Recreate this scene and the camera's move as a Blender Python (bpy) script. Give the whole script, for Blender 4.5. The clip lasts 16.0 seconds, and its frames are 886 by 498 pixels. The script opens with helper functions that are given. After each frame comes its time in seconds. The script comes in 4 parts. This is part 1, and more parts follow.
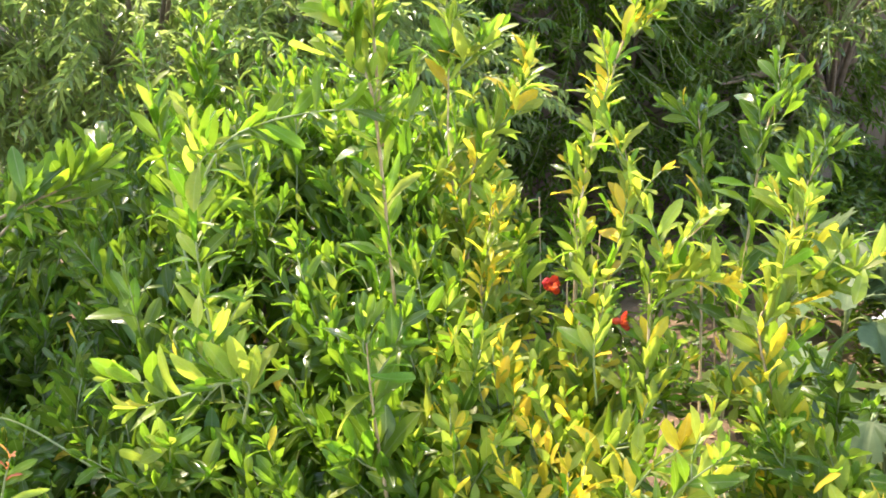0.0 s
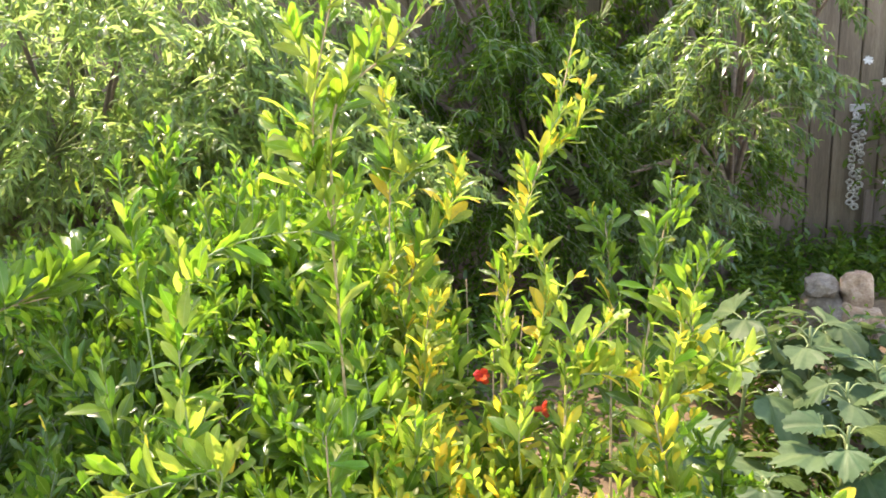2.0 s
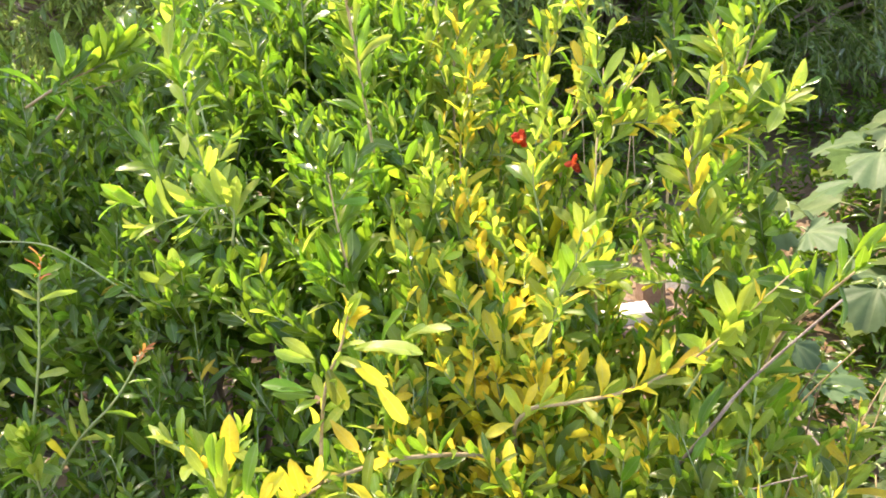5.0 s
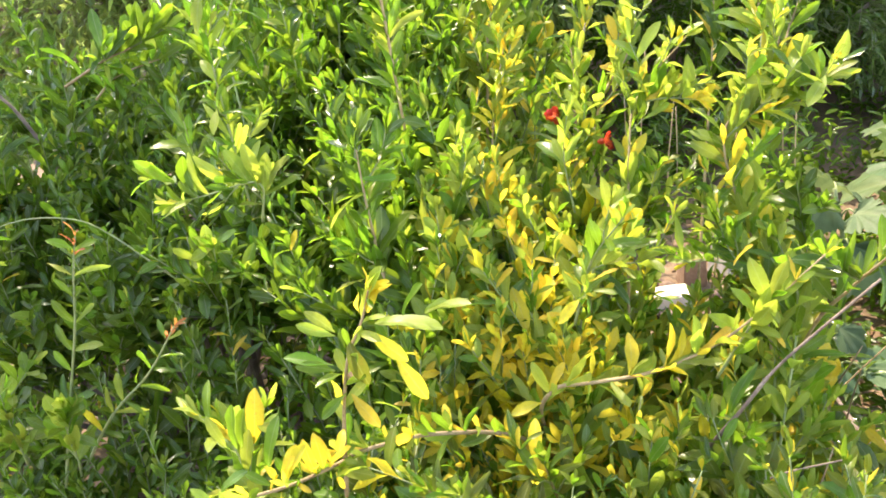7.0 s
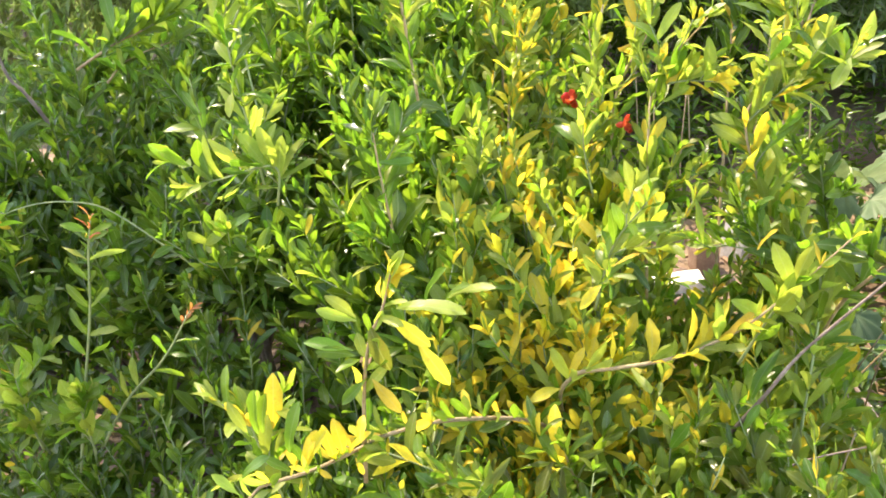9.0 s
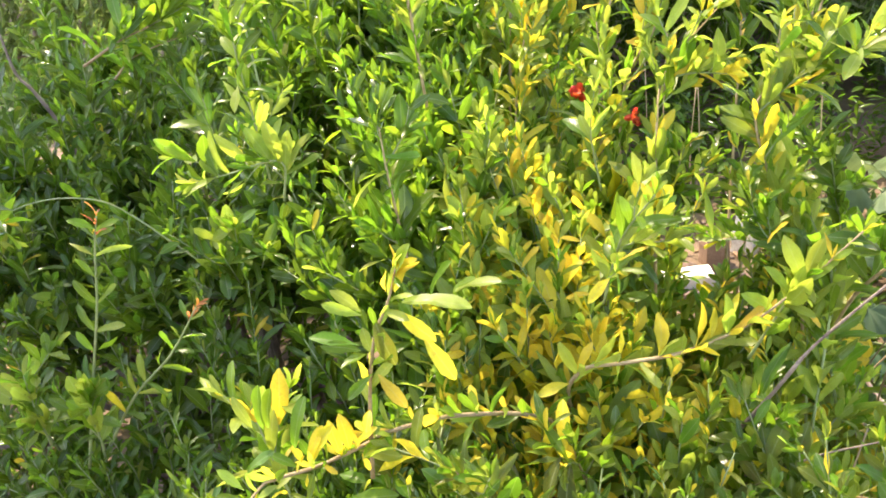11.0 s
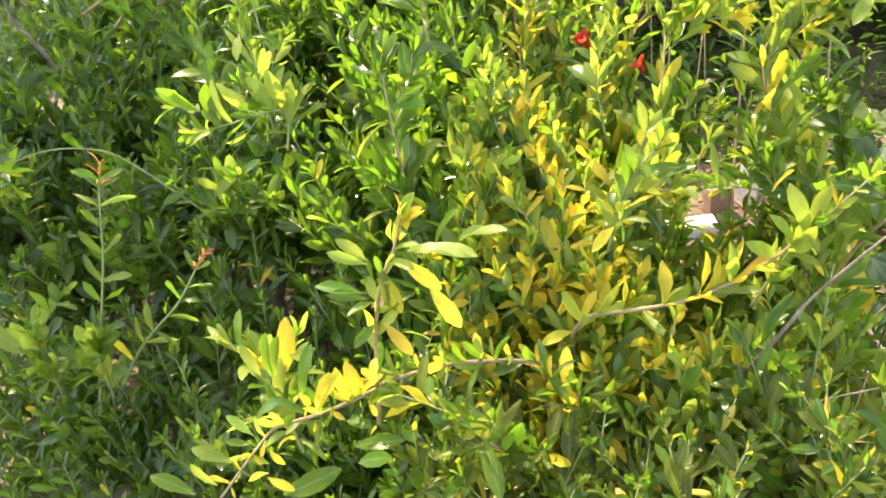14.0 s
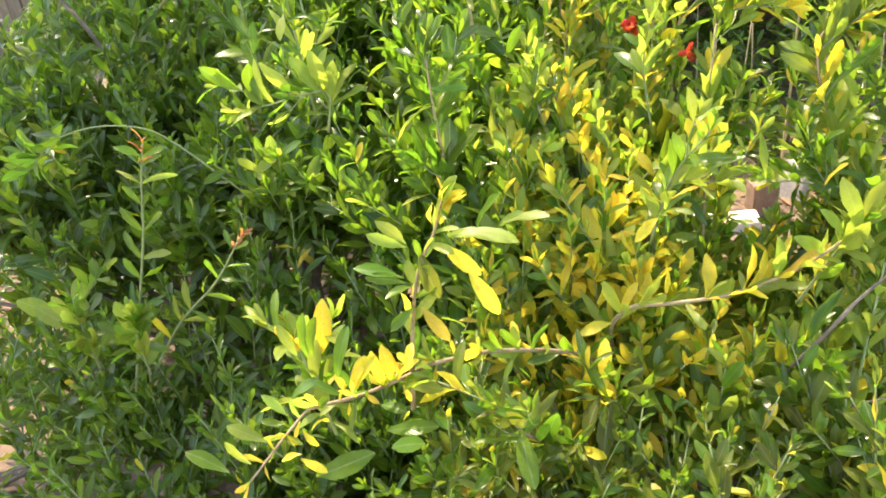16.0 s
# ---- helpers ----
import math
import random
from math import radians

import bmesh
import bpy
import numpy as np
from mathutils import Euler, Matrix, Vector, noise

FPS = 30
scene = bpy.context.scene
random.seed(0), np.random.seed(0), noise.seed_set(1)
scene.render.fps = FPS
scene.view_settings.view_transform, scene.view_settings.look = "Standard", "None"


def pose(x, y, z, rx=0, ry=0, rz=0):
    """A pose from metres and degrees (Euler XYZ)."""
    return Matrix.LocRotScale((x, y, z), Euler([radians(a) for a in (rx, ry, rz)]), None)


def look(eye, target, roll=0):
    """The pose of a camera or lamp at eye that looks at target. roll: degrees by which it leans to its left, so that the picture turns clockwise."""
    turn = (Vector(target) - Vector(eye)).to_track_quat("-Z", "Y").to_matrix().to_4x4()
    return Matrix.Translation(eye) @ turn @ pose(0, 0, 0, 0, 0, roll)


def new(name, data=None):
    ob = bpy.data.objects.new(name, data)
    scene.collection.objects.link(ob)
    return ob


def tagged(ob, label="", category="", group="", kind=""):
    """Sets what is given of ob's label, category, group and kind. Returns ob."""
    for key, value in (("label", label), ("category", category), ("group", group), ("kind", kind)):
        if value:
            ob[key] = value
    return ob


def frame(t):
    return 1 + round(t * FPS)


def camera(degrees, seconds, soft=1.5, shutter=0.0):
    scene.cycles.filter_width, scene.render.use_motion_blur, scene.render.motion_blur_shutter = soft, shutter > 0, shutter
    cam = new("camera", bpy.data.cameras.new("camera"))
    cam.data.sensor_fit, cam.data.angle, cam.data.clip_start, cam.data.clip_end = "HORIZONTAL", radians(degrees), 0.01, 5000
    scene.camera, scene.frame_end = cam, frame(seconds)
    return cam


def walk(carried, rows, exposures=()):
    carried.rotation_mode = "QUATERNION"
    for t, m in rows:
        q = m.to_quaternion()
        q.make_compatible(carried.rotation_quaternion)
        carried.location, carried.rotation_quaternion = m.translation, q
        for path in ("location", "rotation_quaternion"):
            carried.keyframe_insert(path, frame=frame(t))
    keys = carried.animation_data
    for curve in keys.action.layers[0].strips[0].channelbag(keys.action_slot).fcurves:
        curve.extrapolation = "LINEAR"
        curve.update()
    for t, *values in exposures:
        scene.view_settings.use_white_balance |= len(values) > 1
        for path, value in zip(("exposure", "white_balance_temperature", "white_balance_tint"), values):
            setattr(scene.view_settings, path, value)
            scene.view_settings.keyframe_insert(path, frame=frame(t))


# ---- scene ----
cam = camera(56.3, 16.0, soft=1.75)
PATH = [
    (0, (0.175, 0.044, 1.361), (-0.074, 1.935, 0.76), -3.7),
    (0.5, (0.186, -0.012, 1.349), (-0.001, 1.895, 0.774), -4.4),
    (1, (0.153, -0.101, 1.432), (0.122, 1.819, 0.873), -4.2),
    (1.5, (0.073, -0.152, 1.473), (0.144, 1.787, 0.986), -2.5),
    (2, (0.164, -0.129, 1.479), (0.102, 1.816, 1.019), -2.2),
    (2.5, (0.314, -0.06, 1.427), (0.061, 1.869, 0.965), -3.3),
    (3, (0.396, -0.045, 1.414), (0.037, 1.857, 0.912), -5.4),
    (3.5, (0.403, -0.06, 1.38), (0.001, 1.813, 0.805), -6.7),
    (4, (0.383, -0.085, 1.33), (-0.036, 1.757, 0.673), -7.3),
    (4.5, (0.401, -0.114, 1.294), (-0.069, 1.709, 0.62), -7.2),
    (5, (0.413, -0.123, 1.265), (-0.082, 1.672, 0.534), -7.2),
    (7.5, (0.435, -0.112, 1.249), (-0.173, 1.638, 0.495), -8.3),
    (8, (0.394, -0.127, 1.25), (-0.173, 1.633, 0.487), -8.4),
    (8.5, (0.39, -0.115, 1.239), (-0.206, 1.633, 0.471), -8.0),
    (9, (0.413, -0.108, 1.245), (-0.199, 1.628, 0.463), -8.3),
    (11.5, (0.415, -0.1, 1.237), (-0.226, 1.622, 0.447), -8.8),
    (12, (0.415, -0.097, 1.236), (-0.232, 1.61, 0.42), -8.9),
    (12.5, (0.418, -0.094, 1.234), (-0.218, 1.608, 0.398), -9.0),
    (13, (0.416, -0.099, 1.235), (-0.21, 1.593, 0.372), -9.0),
    (13.5, (0.415, -0.102, 1.236), (-0.207, 1.586, 0.362), -9.3),
    (14, (0.413, -0.105, 1.237), (-0.228, 1.567, 0.347), -9.3),
    (14.5, (0.417, -0.095, 1.234), (-0.252, 1.566, 0.344), -9.1),
    (15, (0.415, -0.098, 1.235), (-0.267, 1.558, 0.345), -9.3),
    (15.5, (0.415, -0.103, 1.239), (-0.284, 1.542, 0.343), -9.1),
    (16, (0.403, -0.099, 1.228), (-0.315, 1.536, 0.327), -8.9),
]
walk(cam, [(t, look(eye, target, roll)) for t, eye, target, roll in PATH],
     exposures=[(0, 2.90, 7850, 18), (5, 2.98, 8100, 19), (16, 2.86, 8200, 19)])

# ---- sun and sky ----
SUN_DIR = Vector((-0.45, 0.50, 1.08)).normalized()
world = bpy.data.worlds.new("sky")
world.use_nodes = True
scene.world = world
wn = world.node_tree
sky = wn.nodes.new("ShaderNodeTexSky")
sky.sky_type = 'NISHITA'
sky.sun_disc = False
sky.sun_elevation = math.asin(SUN_DIR.z)
sky.sun_rotation = math.atan2(SUN_DIR.x, SUN_DIR.y)
wn.links.new(sky.outputs[0], wn.nodes["Background"].inputs[0])
wn.nodes["Background"].inputs[1].default_value = 0.15
sun_data = bpy.data.lights.new("sun", 'SUN')
sun_data.energy, sun_data.angle, sun_data.color = 1.9, radians(0.53), (1.0, 0.95, 0.86)
sun = new("sun", sun_data)
sun.matrix_world = look((-4, 4, 8), Vector((-4, 4, 8)) - SUN_DIR)


# ---- materials ----
class Nodes:
    """A small builder for node materials."""

    def __init__(self, name):
        self.mat = bpy.data.materials.new(name)
        self.mat.use_nodes = True
        self.tree = self.mat.node_tree
        self.bsdf = self.tree.nodes["Principled BSDF"]
        self.out = self.tree.nodes["Material Output"]

    def add(self, kind, **inputs):
        n = self.tree.nodes.new(kind)
        for k, v in inputs.items():
            n.inputs[k].default_value = v
        return n

    def link(self, a, b):
        self.tree.links.new(a, b)

    def math(self, op, a, b=0.0):
        n = self.tree.nodes.new("ShaderNodeMath")
        n.operation = op
        for i, v in enumerate((a, b)):
            if isinstance(v, (int, float)):
                n.inputs[i].default_value = v
            else:
                self.link(v, n.inputs[i])
        return n.outputs[0]

    def noise(self, scale, detail=3.0, rough=0.55, coords=None):
        n = self.add("ShaderNodeTexNoise", Scale=scale, Detail=detail, Roughness=rough)
        if coords is None:
            coords = self.tree.nodes.new("ShaderNodeNewGeometry").outputs["Position"]
        self.link(coords, n.inputs["Vector"])
        return n.outputs["Fac"]

    def ramp(self, fac, stops):
        n = self.tree.nodes.new("ShaderNodeValToRGB")
        e = n.color_ramp.elements
        while len(e) < len(stops):
            e.new(0.5)
        for el, (p, c) in zip(e, stops):
            el.position, el.color = p, (*c, 1)
        self.link(fac, n.inputs[0])
        return n.outputs[0]

    def mix(self, fac, a, b, blend='MIX'):
        n = self.tree.nodes.new("ShaderNodeMix")
        n.data_type, n.blend_type = 'RGBA', blend
        for sock, v in ((n.inputs[0], fac), (n.inputs[6], a), (n.inputs[7], b)):
            if isinstance(v, (int, float)):
                sock.default_value = v
            elif isinstance(v, tuple):
                sock.default_value = (*v, 1)
            else:
                self.link(v, sock)
        return n.outputs[2]

    def bump(self, height, strength, dist):
        n = self.add("ShaderNodeBump", Strength=strength, Distance=dist)
        self.link(height, n.inputs["Height"])
        self.link(n.outputs[0], self.bsdf.inputs["Normal"])


def leaf_material(name, top, through_colour, gloss=0.42, sheen=0.32, through_part=0.5, vary=0.35, spots=None, relief=0.12):
    """A thin leaf: glossy above, light passes through; each leaf has a tone of its own."""
    m = Nodes(name)
    geo = m.tree.nodes.new("ShaderNodeNewGeometry")
    info = m.tree.nodes.new("ShaderNodeObjectInfo")
    rnd = m.math('FRACT', m.math('ADD', geo.outputs["Random Per Island"], info.outputs["Random"]))
    rnd2 = m.math('FRACT', m.math('MULTIPLY', rnd, 7.31))
    blotch = m.noise(55.0, 3.0)
    fine = m.noise(420.0, 2.0)
    value = m.math('ADD', m.math('MULTIPLY', rnd, vary * 2), 1.0 - vary)
    value = m.math('MULTIPLY', value, m.math('ADD', m.math('MULTIPLY', blotch, 0.5), 0.75))
    value = m.math('MULTIPLY', value, m.math('ADD', m.math('MULTIPLY', fine, 0.3), 0.85))
    hue = m.math('ADD', m.math('MULTIPLY', rnd2, 0.035), 0.4825)
    shades = []
    for colour in (top, through_colour):
        h = m.add("ShaderNodeHueSaturation")
        h.inputs["Color"].default_value = (*colour, 1)
        m.link(hue, h.inputs["Hue"])
        m.link(value, h.inputs["Value"])
        c = h.outputs[0]
        if spots:
            f = m.ramp(m.noise(140.0, 4.0), [(0.60, (0, 0, 0)), (0.68, (1, 1, 1))])
            c = m.mix(m.math('MULTIPLY', f, 0.4), c, spots)
        shades.append(c)
    # the paler midrib
    uv = m.tree.nodes.new("ShaderNodeUVMap")
    sep = m.tree.nodes.new("ShaderNodeSeparateXYZ")
    m.link(uv.outputs[0], sep.inputs[0])
    side = m.math('ABSOLUTE', m.math('SUBTRACT', sep.outputs[0], 0.5))
    rib = m.math('LESS_THAN', side, 0.035)
    veins = m.math('SINE', m.math('ADD', m.math('MULTIPLY', sep.outputs[1], 60.0), m.math('MULTIPLY', side, -40.0)))
    shades[0] = m.mix(m.math('MULTIPLY', rib, 0.35 if relief > 0.05 else 0.1), shades[0], (0.42, 0.46, 0.22))
    m.link(shades[0], m.bsdf.inputs["Base Color"])
    m.bsdf.inputs["Roughness"].default_value = gloss
    m.bsdf.inputs["Specular IOR Level"].default_value = sheen
    m.bump(veins, relief, 0.002)
    tr = m.add("ShaderNodeBsdfTranslucent")
    m.link(shades[1], tr.inputs["Color"])
    mx = m.add("ShaderNodeMixShader", Fac=through_part)
    m.link(m.bsdf.outputs[0], mx.inputs[1])
    m.link(tr.outputs[0], mx.inputs[2])
    m.link(mx.outputs[0], m.out.inputs["Surface"])
    return m.mat


def rough_material(name, dark, mid, light, scale, rough=0.85, bump=0.4, dist=0.01, stretch=None, metal=0.0):
    """Stone, soil, bark or wood: three tones in coarse stains and fine grain, with relief."""
    m = Nodes(name)
    coords = m.tree.nodes.new("ShaderNodeTexCoord").outputs["Object"]
    info = m.tree.nodes.new("ShaderNodeObjectInfo")
    shift = m.tree.nodes.new("ShaderNodeVectorMath")
    shift.operation = 'ADD'
    comb = m.tree.nodes.new("ShaderNodeCombineXYZ")
    for i in range(3):
        m.link(m.math('MULTIPLY', info.outputs["Random"], 17.0 + i), comb.inputs[i])
    m.link(coords, shift.inputs[0])
    m.link(comb.outputs[0], shift.inputs[1])
    coords = shift.outputs[0]
    if stretch:
        mp = m.tree.nodes.new("ShaderNodeMapping")
        mp.inputs["Scale"].default_value = stretch
        m.link(coords, mp.inputs["Vector"])
        coords = mp.outputs[0]
    big, small = m.noise(scale, 4.0, 0.6, coords), m.noise(scale * 9, 5.0, 0.7, coords)
    both = m.math('ADD', m.math('MULTIPLY', big, 0.55), m.math('MULTIPLY', small, 0.45))
    col = m.ramp(both, [(0.32, dark), (0.5, mid), (0.68, light)])
    tone = m.math('ADD', m.math('MULTIPLY', info.outputs["Random"], 0.4), 0.8)
    h = m.add("ShaderNodeHueSaturation")
    m.link(col, h.inputs["Color"])
    m.link(tone, h.inputs["Value"])
    m.link(h.outputs[0], m.bsdf.inputs["Base Color"])
    m.bsdf.inputs["Roughness"].default_value = rough
    m.bsdf.inputs["Metallic"].default_value = metal
    m.bump(both, bump, dist)
    return m.mat


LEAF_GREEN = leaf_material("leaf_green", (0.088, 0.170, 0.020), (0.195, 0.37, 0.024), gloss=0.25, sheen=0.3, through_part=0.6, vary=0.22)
# deep green leaf, darkened to carry shade besides its own tone
LEAF_DEEP_SHADE = leaf_material("leaf_deep_green_shade", (0.054, 0.108, 0.013), (0.135, 0.26, 0.018), gloss=0.2, through_part=0.5, sheen=0.42, vary=0.26)
LEAF_LIME = leaf_material("leaf_lime", (0.19, 0.26, 0.04), (0.37, 0.49, 0.055), gloss=0.36, sheen=0.28, spots=(0.42, 0.38, 0.05), through_part=0.58, vary=0.2)
LEAF_YELLOW = leaf_material("leaf_yellow", (0.55, 0.44, 0.040), (0.80, 0.65, 0.055), sheen=0.28, spots=(0.50, 0.30, 0.04), vary=0.24, through_part=0.55)
# ageing olive leaf; its dullness also carries the shade of the low front shoots
LEAF_AGED_SHADE = leaf_material("leaf_aged_olive_shade", (0.100, 0.135, 0.020), (0.21, 0.27, 0.028), spots=(0.22, 0.15, 0.03), gloss=0.28, sheen=0.25, through_part=0.5)
LEAF_RED = leaf_material("leaf_young_red", (0.26, 0.09, 0.035), (0.55, 0.22, 0.06))
LEAF_PEACH = leaf_material("leaf_peach", (0.058, 0.105, 0.030), (0.25, 0.39, 0.08), gloss=0.2, sheen=0.85, through_part=0.44)
# paler copy of leaf_peach for the left tree: sunlight put into the colour
LEAF_PEACH_SUNLIT = leaf_material("leaf_peach_sunlit", (0.085, 0.145, 0.045), (0.38, 0.53, 0.14), gloss=0.25, sheen=0.5, through_part=0.5)
LEAF_PALE = leaf_material("leaf_pale", (0.070, 0.114, 0.050), (0.135, 0.205, 0.064), gloss=0.5, sheen=0.14, through_part=0.35, vary=0.3, relief=0.015)
LEAF_DRY = leaf_material("leaf_dry", (0.26, 0.15, 0.08), (0.30, 0.18, 0.08), gloss=0.8, through_part=0.2)
PETAL_RED = leaf_material("petal_red", (0.44, 0.045, 0.022), (0.62, 0.075, 0.03), gloss=0.5, through_part=0.4, vary=0.15)
PETAL_ORANGE = leaf_material("petal_orange", (0.75, 0.18, 0.02), (0.9, 0.30, 0.03), gloss=0.5, vary=0.12)
PETAL_WHITE = leaf_material("petal_white", (0.75, 0.75, 0.72), (0.7, 0.7, 0.65), gloss=0.6, vary=0.08)
BARK = rough_material("bark", (0.07, 0.05, 0.035), (0.15, 0.11, 0.08), (0.26, 0.21, 0.16), 30.0, bump=0.6, dist=0.004)
TWIG = rough_material("twig", (0.16, 0.11, 0.05), (0.30, 0.22, 0.11), (0.42, 0.33, 0.18), 60.0, bump=0.4, dist=0.002)
TWIG_GREEN = rough_material("green_stem", (0.10, 0.15, 0.05), (0.17, 0.22, 0.08), (0.28, 0.28, 0.12), 60.0, rough=0.6, bump=0.2, dist=0.001)
SOIL = rough_material("soil", (0.055, 0.033, 0.015), (0.105, 0.067, 0.034), (0.20, 0.135, 0.076), 2.2, bump=0.9, dist=0.03)
CLOD = rough_material("clod", (0.11, 0.068, 0.042), (0.195, 0.13, 0.087), (0.32, 0.23, 0.165), 14.0, bump=0.8, dist=0.01)
STONE_GREY = rough_material("grey_stone", (0.10, 0.075, 0.05), (0.21, 0.165, 0.12), (0.40, 0.33, 0.25), 9.0, bump=0.9, dist=0.015)
STONE_BROWN = rough_material("brown_stone", (0.15, 0.085, 0.05), (0.32, 0.215, 0.135), (0.52, 0.39, 0.275), 8.0, bump=1.0, dist=0.02)
BRICK_PINK = rough_material("pink_brick", (0.15, 0.085, 0.048), (0.22, 0.135, 0.085), (0.31, 0.21, 0.145), 16.0, bump=0.5, dist=0.004)
BRICK_PALE = rough_material("pale_brick", (0.36, 0.31, 0.24), (0.56, 0.50, 0.41), (0.70, 0.64, 0.54), 16.0, bump=0.5, dist=0.004)
BOARD = rough_material("weathered_board", (0.080, 0.058, 0.036), (0.140, 0.104, 0.066), (0.215, 0.168, 0.115), 5.0, bump=0.5, dist=0.006, stretch=(3.0, 3.0, 0.35))
PANEL = rough_material("grey_panel", (0.11, 0.08, 0.06), (0.18, 0.14, 0.11), (0.26, 0.21, 0.175), 4.0, bump=0.3, dist=0.004, stretch=(3.0, 3.0, 0.3))
TIN = rough_material("pale_tin", (0.25, 0.23, 0.19), (0.44, 0.41, 0.35), (0.62, 0.59, 0.51), 20.0, rough=0.6, bump=0.3, dist=0.003)
PLASTIC = rough_material("pale_blue_plastic", (0.36, 0.42, 0.52), (0.45, 0.51, 0.60), (0.56, 0.61, 0.68), 10.0, rough=0.45, bump=0.3, dist=0.006)


# ---- building helpers ----
rng = np.random.default_rng(5)


def unit(v):
    v = np.asarray(v, float)
    return v / (np.linalg.norm(v, axis=-1, keepdims=True) + 1e-9)


def thing(name, place, label, category, group="", kind=""):
    """An Empty at the base of a thing, which parents its parts."""
    e = new(name)
    e.empty_display_size = 0.05
    e.location = place
    return tagged(e, label, category, group, kind)


def adopt(child, parent):
    child.parent = parent
    child.matrix_parent_inverse = parent.matrix_basis.inverted()
    return child


def mesh_object(name, verts, faces, material, parent=None, label="", smooth=True):
    me = bpy.data.meshes.new(name)
    me.from_pydata([tuple(v) for v in verts], [], faces)
    if smooth:
        me.polygons.foreach_set("use_smooth", [True] * len(me.polygons))
    me.materials.append(material)
    ob = new(name, me)
    if parent:
        adopt(ob, parent)
    if label:
        ob["label"] = label
    return ob


def part(name, bm, material, parent=None, label="", smooth=False):
    me = bpy.data.meshes.new(name)
    bm.normal_update()
    bm.to_mesh(me)
    bm.free()
    if smooth:
        me.polygons.foreach_set("use_smooth", [True] * len(me.polygons))
    me.materials.append(material)
    ob = new(name, me)
    if parent:
        adopt(ob, parent)
    if label:
        ob["label"] = label
    return ob


def curve_points(points, n):
    """n points along a smooth line (Catmull-Rom) through the given ones."""
    p = np.array(points, float)
    if len(p) == 2:
        return p[0] + np.linspace(0, 1, n)[:, None] * (p[1] - p[0])
    q = np.vstack([2 * p[0] - p[1], p, 2 * p[-1] - p[-2]])
    out = []
    for s in np.linspace(0, len(p) - 1 - 1e-6, n):
        i, t = int(s), s - int(s)
        a, b, c, d = q[i], q[i + 1], q[i + 2], q[i + 3]
        out.append(0.5 * (2 * b + (c - a) * t + (2 * a - 5 * b + 4 * c - d) * t * t + (3 * b - a - 3 * c + d) * t ** 3))
    return np.array(out)


class Tubes:
    """Tapered stems gathered into one mesh."""

    def __init__(self):
        self.verts, self.faces = [], []

    def add(self, line, r0, r1, sides=5, knots=0.0):
        line = np.asarray(line, float)
        n, first = len(line), len(self.verts)
        along = unit(np.gradient(line, axis=0))
        ref = np.array((0.31, 0.83, 0.46))
        for i in range(n):
            a = unit(np.cross(along[i], ref))
            b = np.cross(along[i], a)
            r = r0 + (r1 - r0) * i / (n - 1)
            r *= 1 + knots * rng.uniform(-1, 1)
            for k in range(sides):
                w = 2 * math.pi * k / sides
                self.verts.append(line[i] + r * (math.cos(w) * a + math.sin(w) * b))
        for i in range(n - 1):
            for k in range(sides):
                u, v = first + i * sides + k, first + i * sides + (k + 1) % sides
                self.faces.append((u, v, v + sides, u + sides))
        self.faces.append(tuple(first + (n - 1) * sides + k for k in range(sides)))
        self.faces.append(tuple(first + k for k in reversed(range(sides))))

    def build(self, name, material, parent=None, label=""):
        return mesh_object(name, self.verts, self.faces, material, parent, label)


def leaf_shape(widths, spots_along, fold, curl, wave=0.0, ragged=0.0, bend=0.0, twist=0.0):
    """A leaf of length 1 along +y with its face to +z: vertices, faces, and where each lies across and along."""
    verts, uv, most = [], [], max(widths)
    for t, w in zip(spots_along, widths):
        z = -curl * t * t
        lift = wave * math.sin(t * 9.0)
        x = bend * t * t
        wl, wr = w * (1 + ragged * math.sin(17.0 * t + 1.0 + 30 * bend)), w * (1 + ragged * math.sin(14.0 * t + 3.0 + 50 * wave))
        c, s = math.cos(twist * t), math.sin(twist * t)
        verts += [(x - wl * c, t, z + fold * wl + lift - wl * s), (x, t, z), (x + wr * c, t, z + fold * wr - lift + wr * s)]
        uv += [(0.5 - 0.5 * w / most, t), (0.5, t), (0.5 + 0.5 * w / most, t)]
    faces = []
    for i in range(len(widths) - 1):
        k = 3 * i
        faces += [(k, k + 1, k + 4, k + 3), (k + 1, k + 2, k + 5, k + 4)]
    return np.array(verts), np.array(faces), np.array(uv)


ALONG = (0.0, 0.14, 0.34, 0.55, 0.76, 0.92, 1.0)
POMEGRANATE = [
    leaf_shape((0.012, 0.045, 0.102, 0.140, 0.140, 0.088, 0.016), ALONG, 0.40, 0.16, 0.026, 0.09, 0.06, 0.25),
    leaf_shape((0.012, 0.038, 0.085, 0.118, 0.118, 0.074, 0.014), ALONG, 0.60, -0.16, 0.036, 0.11, -0.09, -0.4),
    leaf_shape((0.012, 0.055, 0.125, 0.166, 0.160, 0.098, 0.018), ALONG, 0.28, 0.38, 0.030, 0.08, -0.05, 0.3),
    leaf_shape((0.010, 0.032, 0.072, 0.100, 0.094, 0.050, 0.008), ALONG, 0.50, 0.50, 0.040, 0.12, 0.12, -0.5),
]
ROUND = [
    leaf_shape((0.012, 0.08, 0.17, 0.220, 0.205, 0.125, 0.026), ALONG, 0.24, 0.14, 0.028, 0.08, 0.05, 0.3),
    leaf_shape((0.012, 0.07, 0.155, 0.205, 0.188, 0.110, 0.022), ALONG, 0.32, -0.10, 0.036, 0.10, -0.07, -0.35),
]
FEW = (0.0, 0.45, 1.0)
